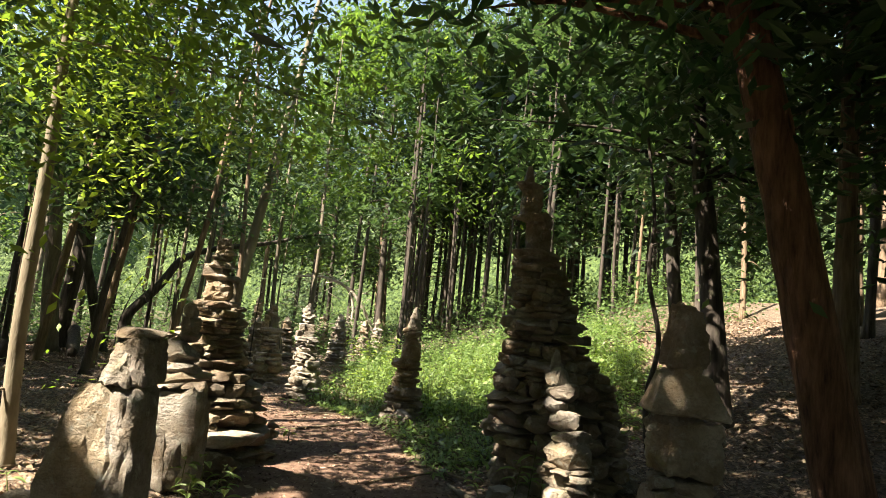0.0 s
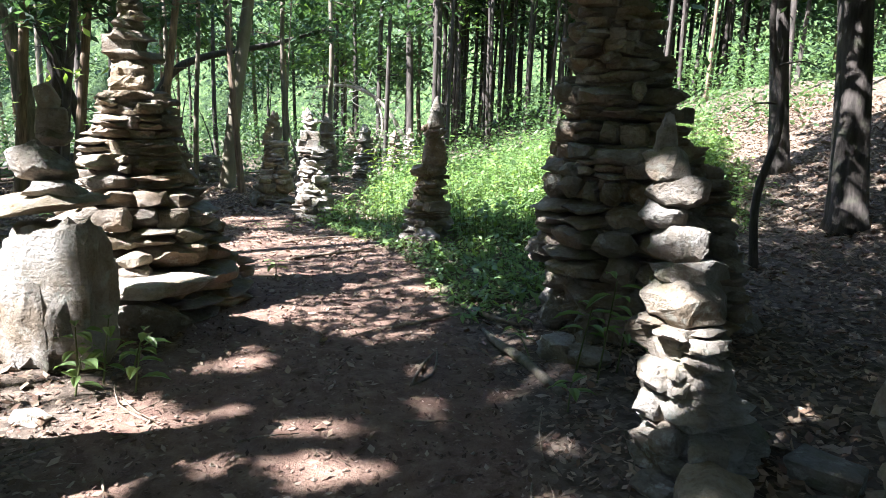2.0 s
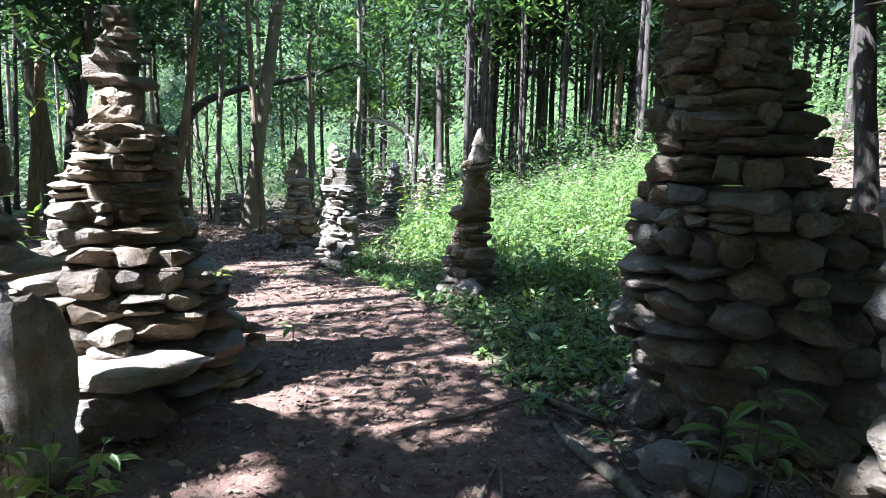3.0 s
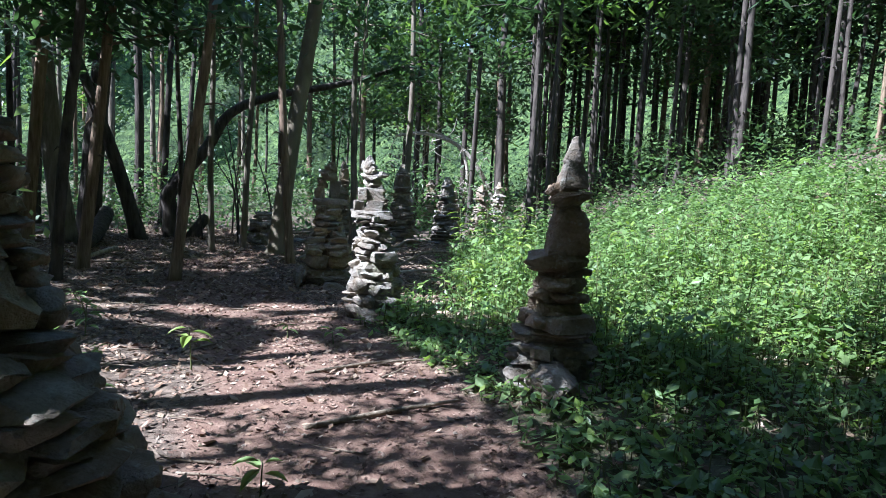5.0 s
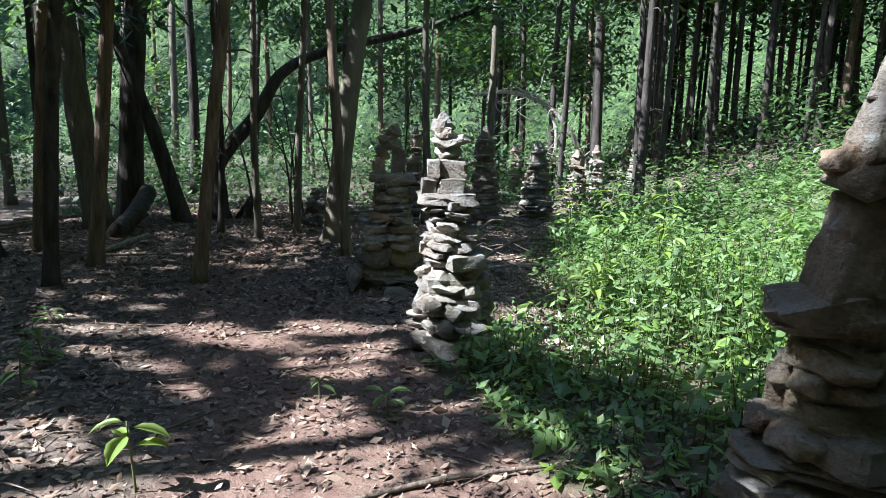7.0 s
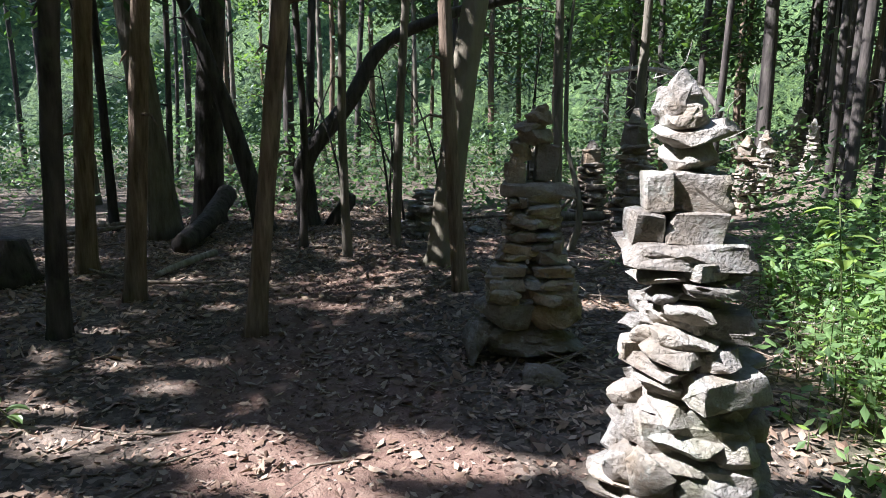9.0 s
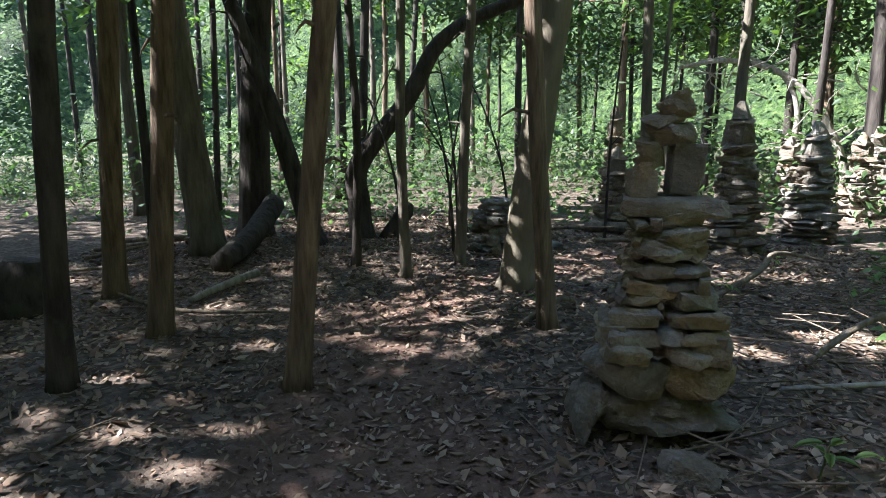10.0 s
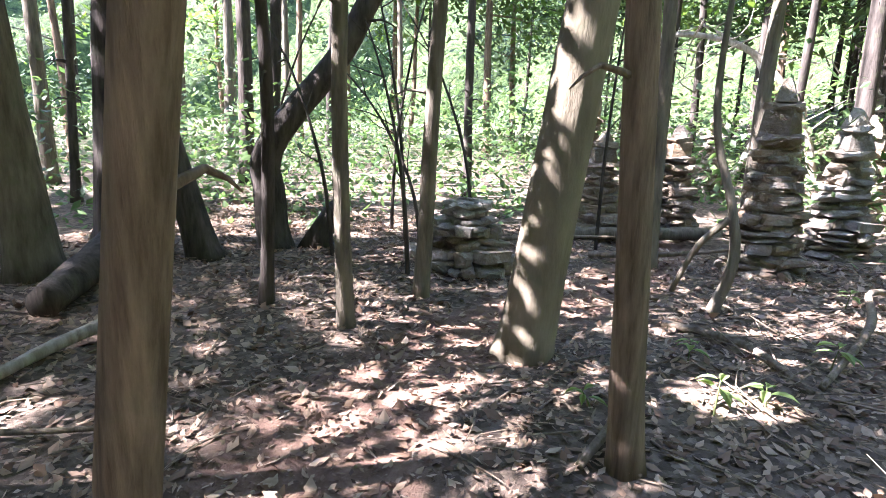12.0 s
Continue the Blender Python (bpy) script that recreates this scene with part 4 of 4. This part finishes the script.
# ---- herbs ----
def herb_mass(n, box, tall=1.0):
    """Upright stems with crossed pairs of leaves, over the herb bed: places, headings and sizes of the leaves, and the stems."""
    leaves, stems = [], []
    stones = [(c.location.x, c.location.y) for c in (A, D, E, F, G, H)]
    while len(stems) < n:
        x, y = rng.uniform(box[0], box[1]), rng.uniform(box[2], box[3])
        g = float(green_bed(x, y))
        if rng.random() > g or min(math.hypot(x - u, y - v) for u, v in stones) < 0.4:
            continue
        clump = 0.8 + 0.45 * math.sin(x * 2.1 + 1.4 * math.sin(y * 1.3)) * math.sin(y * 1.9 + x * 0.7)
        back = min(max((y - 7.6) / 4.0, 0.4), 1.35) * min(max(0.35 + 0.6 * float(path_gap(x, y)), 0.35), 1.1)
        h = max(0.07, (0.12 + 0.42 * g) * rng.choice([0.45, 0.7, 0.95, 1.25, 1.6]) * rng.uniform(0.8, 1.2) * clump * back * tall)
        z = gz(x, y)
        lean = rng.normal(0, 0.14, 2) * h
        stems.append(tube([(x, y, z - 0.02), (x + lean[0] * 0.4, y + lean[1] * 0.4, z + h * 0.55), (x + lean[0], y + lean[1], z + h)], [0.005, 0.004, 0.002], 3, cap=False))
        a, size = rng.uniform(0, 6.28), rng.choice([0.07, 0.09, 0.11, 0.15], p=[0.4, 0.3, 0.2, 0.1])
        nodes = min(max(int(h / 0.075), 2), 7)
        for i in range(nodes):
            k = 0.3 + 0.7 * (i + 1) / nodes
            s = size * (1.15 - 0.5 * k) * rng.uniform(0.8, 1.25)
            for turn in (0, math.pi):
                b = a + turn + rng.normal(0, 0.25)
                leaves.append((x + lean[0] * k + s * 0.62 * math.cos(b), y + lean[1] * k + s * 0.62 * math.sin(b), z + h * k + rng.normal(0, 0.012), b, s))
            a += math.pi / 2 + rng.normal(0, 0.2)
    return np.array(leaves), stems


def build_herbs():
    near, stems = herb_mass(6800, (-4, 6, 7, 16), 0.66)
    pick = rng.random(len(near))
    for low, high, width, mat, label in ((0.0, 0.55, 0.42, HERB, "dense bed of sunlit green herbs"), (0.55, 0.82, 0.6, HERB, "broad-leaved herbs in the bed"), (0.82, 1.0, 0.5, YELLOW_LEAF, "yellow-green young herb leaves")):
        some = near[(pick >= low) & (pick < high)]
        tagged(new("herb_leaves", leaf_mesh("herb_leaves", some[:, :3], 1.1 * some[:, 4], width, 0.2, mat, 0.7, False, some[:, 3])), label, "herbs", kind="stuff")
    tagged(new("herb_stems", joined("herb_stems", stems, STEM)), "thin green herb stems", "herbs", kind="stuff")
    far, stems = herb_mass(2000, (-5, 9, 14, 23), 0.8)
    tagged(new("herb_leaves", leaf_mesh("herb_leaves", far[:, :3], 1.4 * far[:, 4], 0.55, 0.15, HERB, 0.7, False, far[:, 3])), "bed of green herbs farther off", "herbs", kind="stuff")


build_herbs()


# ---- litter ----
def build_litter():
    n = 200000
    x, y = rng.uniform(-11, 9, n), rng.uniform(-1, 20, n)
    gap = path_gap(x, y)
    keep = rng.random(n) < np.clip(0.10 + gap * 0.9 + np.clip((y - 8.5) * 0.1, 0, 0.32) * (0.55 + 0.45 * np.sin(x * 3.1 + 2 * np.sin(y * 1.7)) * np.sin(y * 2.6 + x)), np.where(y > 10, 0.4, 0.1), 1) * np.where(y > 12.8, 1.6, 1.0) * (1 - 0.7 * green_bed(x, y))
    x, y = x[keep], y[keep]
    c = np.stack([x, y, ground(x, y) + rng.uniform(0.008, 0.03, len(x))], -1)
    tagged(new("leaf_litter", leaf_mesh("leaf_litter", c, rng.choice([0.045, 0.065, 0.095], len(c), p=[0.5, 0.36, 0.14]), 0.5, 0.0, LITTER, 0.6, False)), "dry brown fallen leaves", "leaf litter", kind="stuff")


build_litter()


def build_crumbs():
    """Small flakes of bark and leaf trodden into the path."""
    n = 110000
    x, y = rng.uniform(-7.5, 2.5, n), rng.uniform(0.5, 16.5, n)
    near = path_gap(x, y) < 0.5
    x, y = x[near], y[near]
    c = np.stack([x, y, ground(x, y) + rng.uniform(0.003, 0.012, len(x))], -1)
    tagged(new("bark_crumbs", leaf_mesh("bark_crumbs", c, rng.choice([0.025, 0.04, 0.06], len(c), p=[0.6, 0.3, 0.1]), 0.5, 0.0, CRUMB, 0.7, False)), "small flakes of bark on the path", "leaf litter", kind="stuff")


build_crumbs()


# ---- fallen wood ----
def fallen(name, points, radii, bark, label, category="branch", sides=8, group="fallen wood"):
    """A limb lying on the ground; heights are given over the ground below each point."""
    x0, y0 = points[0][:2]
    t = thing(name, x0, y0, gz(x0, y0), label, category, group)
    line = bend([(x - x0, y - y0, z + gz(x, y) - gz(x0, y0)) for x, y, z in points], 4 * len(points))
    rad = np.interp(np.linspace(0, 1, len(line)), np.linspace(0, 1, len(radii)), radii)
    part("wood", joined("wood", [tube(line, rad, sides, 0, 0.06)], bark), t)
    return t


fallen("fallen_log", [(-8.66, 15.15, 0.10), (-9.2, 16.1, 0.22), (-9.75, 17.0, 0.5)], [0.12, 0.15, 0.16], DARK_BARK, "dark rotting log on the leaf litter", "log", 12)
fallen("fallen_branch", [(-7.9, 14.2, 0.03), (-7.98, 14.7, 0.07), (-8.0, 15.1, 0.09)], [0.03, 0.04, 0.045], DEAD_WOOD, "pale barkless branch on the litter")
fallen("fallen_branch", [(-8.9, 14.0, 0.03), (-7.7, 13.9, 0.05), (-6.9, 14.3, 0.03)], [0.015, 0.02, 0.01], TWIG, "thin dry branch on the litter")
fallen("fallen_log", [(-6.0, 19.6, 0.08), (-5.3, 20.0, 0.12), (-4.5, 20.4, 0.16)], [0.07, 0.08, 0.07], GREY_BARK, "grey log lying behind the cairns", "log", 10)
fallen("fallen_branch", [(-2.27, 9.95, 0.01), (-1.85, 10.3, 0.03), (-1.38, 10.6, 0.02)], [0.012, 0.014, 0.007], TWIG, "thin branch lying across the path")
fallen("fallen_branch", [(-1.85, 8.95, 0.015), (-1.45, 9.3, 0.02), (-1.0, 9.6, 0.04)], [0.016, 0.018, 0.01], TWIG, "dark branch at the path's edge")
fallen("fallen_branch", [(-0.14, 5.82, 0.01), (-0.10, 6.1, 0.03), (-0.04, 6.4, 0.01)], [0.008, 0.012, 0.006], TWIG, "small crooked stick on the path")
fallen("fallen_branch", [(-0.14, 5.82, 0.01), (-0.02, 6.0, 0.02), (-0.02, 6.38, 0.03)], [0.006, 0.009, 0.005], TWIG, "small crooked stick on the path")
fallen("root", [(0.75, 5.7, 0.0), (0.55, 6.2, 0.035), (0.39, 6.55, 0.03), (0.3, 6.95, -0.01)], [0.03, 0.035, 0.03, 0.015], GREY_BARK, "bare grey root along the path", "root")
fallen("fallen_branch", [(0.05, 7.6, 0.01), (0.3, 7.2, 0.03), (0.62, 6.9, 0.02)], [0.015, 0.02, 0.012], TWIG, "curved branch beside the path")
fallen("fallen_branch", [(0.1, 7.3, 0.01), (-0.2, 7.0, 0.03), (-0.5, 6.85, 0.01)], [0.01, 0.014, 0.008], TWIG, "curved branch beside the path")
fallen("fallen_branch", [(0.2, 3.9, 0.01), (0.42, 4.3, 0.02), (0.5, 4.8, 0.01)], [0.006, 0.01, 0.005], TWIG, "thin stick on the path's edge")
fallen("fallen_branch", [(-0.15, 2.9, 0.01), (-0.25, 3.2, 0.02), (-0.3, 3.5, 0.01)], [0.005, 0.009, 0.005], TWIG, "thin stick on the path")
fallen("fallen_branch", [(-4.7, 17.0, 0.03), (-4.2, 16.7, 0.06), (-3.85, 16.2, 0.02)], [0.025, 0.03, 0.015], TWIG, "fallen branch in the brush")
fallen("fallen_branch", [(-3.8, 16.3, 0.02), (-3.45, 17.1, 0.2), (-3.35, 17.7, 0.28), (-2.9, 18.3, 0.12)], [0.02, 0.028, 0.025, 0.012], TWIG, "arched vine-like branch in the brush")
fallen("fallen_branch", [(-4.85, 14.85, 0.03), (-4.72, 15.3, 0.12), (-4.7, 15.6, 0.02)], [0.02, 0.025, 0.012], TWIG, "curved branch by the cedar's foot")
fallen("fallen_branch", [(-3.0, 15.1, 0.05), (-2.6, 15.6, 0.3), (-2.1, 15.9, 0.3), (-1.5, 15.9, 0.1)], [0.02, 0.024, 0.02, 0.01], TWIG, "arched dead branch over the brush")
fallen("fallen_branch", [(-3.1, 14.6, 0.05), (-2.4, 14.9, 0.12), (-1.6, 15.3, 0.1)], [0.014, 0.02, 0.012], DEAD_WOOD, "pale dead branch in the brush")

for x, y, a, length, thick in ((-10.9, 15.0, 0.4, 1.5, 0.035), (-10.4, 14.6, 0.9, 1.1, 0.025), (-11.3, 15.6, 0.1, 1.8, 0.045), (-10.2, 15.3, 2.6, 1.0, 0.02), (-9.9, 14.2, 0.2, 1.2, 0.02), (-6.9, 18.6, 0.3, 1.6, 0.03), (-5.6, 18.9, 0.15, 1.4, 0.035)):
    fallen("fallen_branch", [(x, y, 0.04), (x + math.cos(a) * length * 0.5, y + math.sin(a) * length * 0.5, 0.14), (x + math.cos(a) * length, y + math.sin(a) * length, 0.24)], [thick, thick * 0.8, thick * 0.4], TWIG, "dead branch propped on the wood floor")

stump = thing("tree_stump", -8.99, 13.3, gz(-8.99, 13.3), "dark mossy broken tree stump", "stump")
part("wood", joined("wood", [tube([(0, 0, -0.1), (0, 0, 0.12), (0.02, 0, 0.3), (0.03, 0.02, 0.45)], [0.3, 0.25, 0.22, 0.17], 12, 0.3, 0.08)], DARK_BARK), stump)
stub = thing("leaning_stub", -8.35, 17.9, gz(-8.35, 17.9), "short dark broken stub beside the arched trunk", "stump")
part("wood", joined("wood", [tube([(0, 0, -0.1), (0.1, 0, 0.15), (0.25, 0.05, 0.4), (0.3, 0.08, 0.5)], [0.16, 0.12, 0.1, 0.06], 10, 0.3, 0.08)], DARK_BARK), stub)

# bent sapling by the far cairns
sap = thing("sapling", -4.4, 17.6, gz(-4.4, 17.6), "bent grey sapling with a crooked stem", "sapling")
part("stem", joined("stem", [tube(bend([(0, 0, -0.05), (0.12, 0, 0.4), (0.06, 0, 0.85), (-0.12, 0.05, 1.5), (-0.1, 0, 2.6), (0.05, 0, 5.0)], 24), np.linspace(0.05, 0.012, 24), 8, 0, 0.03),
                             tube(bend([(0.06, 0, 0.75), (-0.15, 0, 0.5), (-0.3, 0.1, 0.1)], 8), np.linspace(0.03, 0.02, 8), 6)], GREY_BARK), sap)

# thin bent saplings under the trees
for x, y, bow, high in ((-7.9, 17.6, -0.9, 2.4), (-7.2, 18.2, -1.2, 2.0), (-6.9, 18.9, -1.0, 2.6), (-8.0, 19.0, 0.5, 3.0), (-7.6, 18.6, -0.6, 3.2), (-9.3, 18.3, 0.8, 2.6), (-5.6, 19.3, 0.2, 3.4), (-6.9, 17.3, -0.5, 2.2)):
    t = thing("sapling", x, y, gz(x, y), "thin bent bare sapling stem", "sapling", "bent saplings")
    stem = bend([(0, 0, -0.05), (bow * 0.12, 0, high * 0.35), (bow * 0.5, 0.05, high * 0.72), (bow, 0.1, high)], 12)
    part("stem", joined("stem", [tube(stem, np.linspace(0.024, 0.006, 12), 6)], DARK_BARK), t)
    for k in (0.45, 0.6, 0.8):
        o = stem[int(k * 11)]
        e = o + np.array([rng.normal(0, 0.35), rng.normal(0, 0.3), rng.uniform(0.1, 0.4)])
        part("twig", joined("twig", [tube(bend([o, (o + e) / 2 + rng.normal(0, 0.03, 3), e], 5), np.linspace(0.009, 0.003, 5), 4)], DARK_BARK), t)

# dead pale tree lying with its limbs in the air
dead = thing("dead_tree", -4.2, 27.5, gz(-4.2, 27.5), "fallen dead tree with pale bare limbs", "dead tree")
limbs = [tube(bend([(0, 0, 0), (0.5, 0, 1.4), (0.2, 0, 2.6), (-0.9, 0, 3.3)], 14), np.linspace(0.09, 0.03, 14), 7),
         tube(bend([(-2.2, 0, 3.0), (-1.0, 0, 3.1), (0.3, 0, 2.6), (1.3, 0.2, 1.2), (1.6, 0.2, 0.0)], 18), np.linspace(0.05, 0.1, 18), 7)]
for _ in range(46):
    k = rng.uniform(-2.4, 1.8)
    o = np.array([k, rng.normal(0, 0.4), rng.uniform(0.8, 3.4)])
    d = np.array([rng.normal(0, 0.9), rng.normal(0, 0.6), rng.normal(0.1, 0.6)])
    limbs.append(tube(bend([o, o + d * 0.5 + rng.normal(0, 0.12, 3), o + d], 6), np.linspace(0.022, 0.006, 6), 5))
part("branchwork", joined("branchwork", limbs, DEAD_WOOD), dead)


def stick_litter(n):
    """Loose twigs strewn over the wood floor."""
    tubes = []
    while len(tubes) < n:
        x, y = rng.uniform(-10, 4), rng.uniform(0, 19)
        brush = math.hypot((x + 2.9) / 1.5, (y - 15.6) / 2.2) < 1
        if path_gap(x, y) < 0 and rng.random() < 0.75 or not brush and rng.random() < 0.6:
            continue
        a, length = rng.uniform(0, 6.28), rng.uniform(0.12, 0.5) * (2.2 if brush else 1)
        p = [(x + math.cos(a) * length * k + rng.normal(0, 0.03), y + math.sin(a) * length * k + rng.normal(0, 0.03)) for k in (0, 0.5, 1)]
        lift = rng.uniform(0.01, 0.12 if brush else 0.03)
        pts = [(u, v, gz(u, v) + lift * (0.4 + i)) for i, (u, v) in enumerate(p)]
        tubes.append(tube(bend(pts, 5), np.linspace(rng.uniform(0.004, 0.011), 0.002, 5), 4, cap=False))
    tagged(new("twig_litter", joined("twig_litter", tubes, TWIG)), "dry twigs strewn over the ground", "twigs", kind="stuff")


stick_litter(2000)


# ---- single plants ----
def plant(name, x, y, height, leaves, size, material, label, wide=0.5, top_heavy=False):
    """A leafy plant: a stem and separate pointed leaves with a fold along the midrib."""
    t = thing(name, x, y, gz(x, y), label, "plant", "single plants")
    lean = rng.normal(0, 0.06, 2)
    line = bend([(0, 0, -0.02), (lean[0] * 0.5, lean[1] * 0.5, height * 0.5), (lean[0], lean[1], height)], 7)
    part("stem", joined("stem", [tube(line, np.linspace(0.007, 0.003, 7), 5)], STEM), t)
    for i in range(leaves):
        k = (0.55 + 0.45 * (i + 1) / leaves) if top_heavy else (0.15 + 0.85 * (i + 1) / leaves)
        o = Vector([float(np.interp(k * height, line[:, 2], line[:, c])) for c in range(3)])
        a = i * 2.4 + rng.uniform(-0.4, 0.4)
        s = size * rng.uniform(0.7, 1.15)
        d, side = Vector((math.cos(a), math.sin(a), 0)), Vector((-math.sin(a), math.cos(a), 0))
        rows = [(0.12, 0.0, 0.0), (0.4, 0.36, 0.03), (0.7, 0.5, 0.04), (1.0, 0.36, 0.0), (1.3, 0.0, -0.10)]
        rise = rng.uniform(-0.1, 0.35)
        bm = bmesh.new()
        mid, lf, rt = [], [], []
        for u, w, z in rows:
            c = o + d * (u * s) + Vector((0, 0, (rise * u + z - 0.18 * u * u) * s))
            mid.append(bm.verts.new(c))
            if w:
                lf.append(bm.verts.new(c + side * (w * wide * s) + Vector((0, 0, 0.07 * s))))
                rt.append(bm.verts.new(c - side * (w * wide * s) + Vector((0, 0, 0.07 * s))))
        for edge in (lf, rt):
            bm.faces.new((mid[0], mid[1], edge[0]))
            bm.faces.new((mid[1], mid[2], edge[1], edge[0]))
            bm.faces.new((mid[2], mid[3], edge[2], edge[1]))
            bm.faces.new((mid[3], mid[4], edge[2]))
        me = bpy.data.meshes.new("leaf")
        bm.to_mesh(me)
        bm.free()
        me.polygons.foreach_set("use_smooth", [True] * len(me.polygons))
        me.materials.append(material)
        part("leaf", me, t)
    return t


plant("seedling", -3.13, 9.78, 0.34, 5, 0.13, YELLOW_LEAF, "yellow-green seedling standing at the path's edge", 0.6, True)
for dx, dy, h in ((0, 0, 0.36), (0.22, -0.05, 0.3), (-0.2, 0.08, 0.32), (0.08, 0.16, 0.26), (-0.05, -0.18, 0.22)):
    plant("herb", -1.92 + dx, 5.6 + dy, h, 7, 0.13, HERB, "broad-leaved green herb below the stone pillar", 0.55)
for dx, dy, h in ((0, 0, 0.2), (0.16, 0.14, 0.18), (-0.15, 0.1, 0.24)):
    plant("herb", -2.1 + dx, 4.0 + dy, h, 6, 0.11, HERB, "low green herb by the standing stone", 0.55)
for dx, dy, h in ((0, 0, 0.62), (-0.12, 0.1, 0.45), (0.14, 0.12, 0.35)):
    plant("herb", 0.98 + dx, 5.9 + dy, h, 7, 0.16, HERB, "green herb with long drooping leaves at the cairns' foot", 0.4, True)
for x, y, h in ((-1.42, 13.72, 1.15), (-1.7, 14.3, 1.1), (-1.0, 13.2, 0.95), (-0.9, 14.0, 1.2), (-1.45, 12.9, 0.6)):
    plant("tall_weed", x, y, h, 11, 0.17, YELLOW_LEAF, "tall weed with broad yellow-green leaves", 0.6, True)
for x, y, h in ((3.2, 14.4, 1.1), (2.6, 13.8, 1.0), (3.9, 15.2, 1.2), (2.1, 15.2, 1.1), (1.2, 14.7, 1.0), (0.4, 13.2, 0.9), (3.0, 12.6, 0.95), (1.7, 12.0, 0.85)):
    plant("tall_weed", x, y, h, 11, 0.16, HERB, "tall leafy weed standing over the herb bed", 0.5)
weeds = random.Random(5)
for _ in range(26):
    x, y = weeds.uniform(-1.3, 2.6), weeds.uniform(10.8, 15.5)
    if green_bed(x, y) > 0.6:
        plant("tall_weed", x, y, weeds.uniform(0.45, 0.85), 9, weeds.uniform(0.12, 0.17), weeds.choice([HERB, YELLOW_LEAF]), "leafy weed standing over the herb bed", weeds.uniform(0.4, 0.6))
for x, y in ((-3.9, 8.9), (-4.2, 9.3), (-3.6, 9.1), (-4.6, 10.4), (-5.0, 10.9), (-3.5, 8.6)):
    plant("herb", x, y, weeds.uniform(0.18, 0.3), 7, 0.13, HERB, "broad-leaved green herb in the leaf litter", 0.6)
for x, y in ((0.55, 7.0), (0.3, 7.6), (0.62, 6.3), (0.75, 5.5), (0.1, 8.3), (0.45, 8.0), (-2.9, 11.0), (-2.4, 10.9), (-3.9, 9.6), (-4.4, 9.9), (-5.7, 11.6), (-6.2, 11.1), (-3.3, 8.9), (-3.0, 8.3),
             (-4.35, 15.6), (-4.1, 15.9), (-4.5, 16.3), (-3.7, 16.7), (-2.9, 13.7), (-2.6, 13.9), (-1.7, 3.7), (-1.5, 3.2), (-2.6, 5.3), (-2.9, 5.6), (-3.3, 5.2), (-1.75, 8.2), (-4.9, 15.4), (-3.4, 18.2)):
    plant("seedling", x, y, rng.uniform(0.1, 0.2), 5, rng.uniform(0.08, 0.12), HERB, "small green seedling in the leaf litter", 0.55, True)

# yellowed mossy stone at the slender cairn's foot, and loose stones
def loose_stone(x, y, w, d, h, kind, material, label):
    t = new("loose_stone", stone_mesh(kind, PICK.randrange(12), material, 3))
    t.matrix_basis = pose(x, y, gz(x, y) - 0.03, 0, 0, PICK.uniform(0, 360)) @ Matrix.Diagonal((w, d, h, 1))
    tagged(t, label, "stone", "loose stones")


loose_stone(-0.38, 9.86, 0.5, 0.34, 0.26, "boulder", STONE, "rough boulder at the narrow cairn's foot")
loose_stone(1.2, 4.62, 0.42, 0.3, 0.18, "boulder", TAN_STONE, "yellowish mossy stone at the cairn's foot")
for x, y, w in ((1.75, 4.85, 0.3), (1.9, 4.6, 0.22), (1.0, 4.75, 0.2), (1.62, 4.55, 0.24), (-3.5, 8.85, 0.55), (-2.0, 5.1, 0.2), (0.8, 6.35, 0.4), (0.95, 6.2, 0.35),
                (-3.4, 13.5, 0.3), (-6.2, 17.9, 0.4), (-7.1, 18.0, 0.35), (-5.95, 18.2, 0.3)):
    loose_stone(x, y, w, w * 0.75, w * 0.42, PICK.choice(["boulder", "slab", "block"]), GREY_STONE, "loose grey stone resting on the ground")


def pebbles(n):
    """Small stones trodden into the path."""
    verts, faces, base = [], [], 0
    unit = np.array([(1, 0, 0), (-1, 0, 0), (0, 1, 0), (0, -1, 0), (0, 0, 1), (0, 0, -0.6)], float)
    tri = np.array([(0, 2, 4), (2, 1, 4), (1, 3, 4), (3, 0, 4), (2, 0, 5), (1, 2, 5), (3, 1, 5), (0, 3, 5)])
    for _ in range(n):
        x, y = rng.uniform(-6.5, 1.4), rng.uniform(0, 16)
        if path_gap(x, y) > 0.25:
            continue
        s = rng.uniform(0.006, 0.022)
        verts.append(unit * s * rng.uniform(0.6, 1.3, (6, 3)) * np.array([1, 1, 0.6]) + np.array([x, y, gz(x, y) + s * 0.2]))
        faces.append(tri + base)
        base += 6
    tagged(new("pebbles", mesh_from("pebbles", np.vstack(verts), np.vstack(faces), STONE)), "small pebbles trodden into the path", "pebbles", kind="stuff")


pebbles(3000)
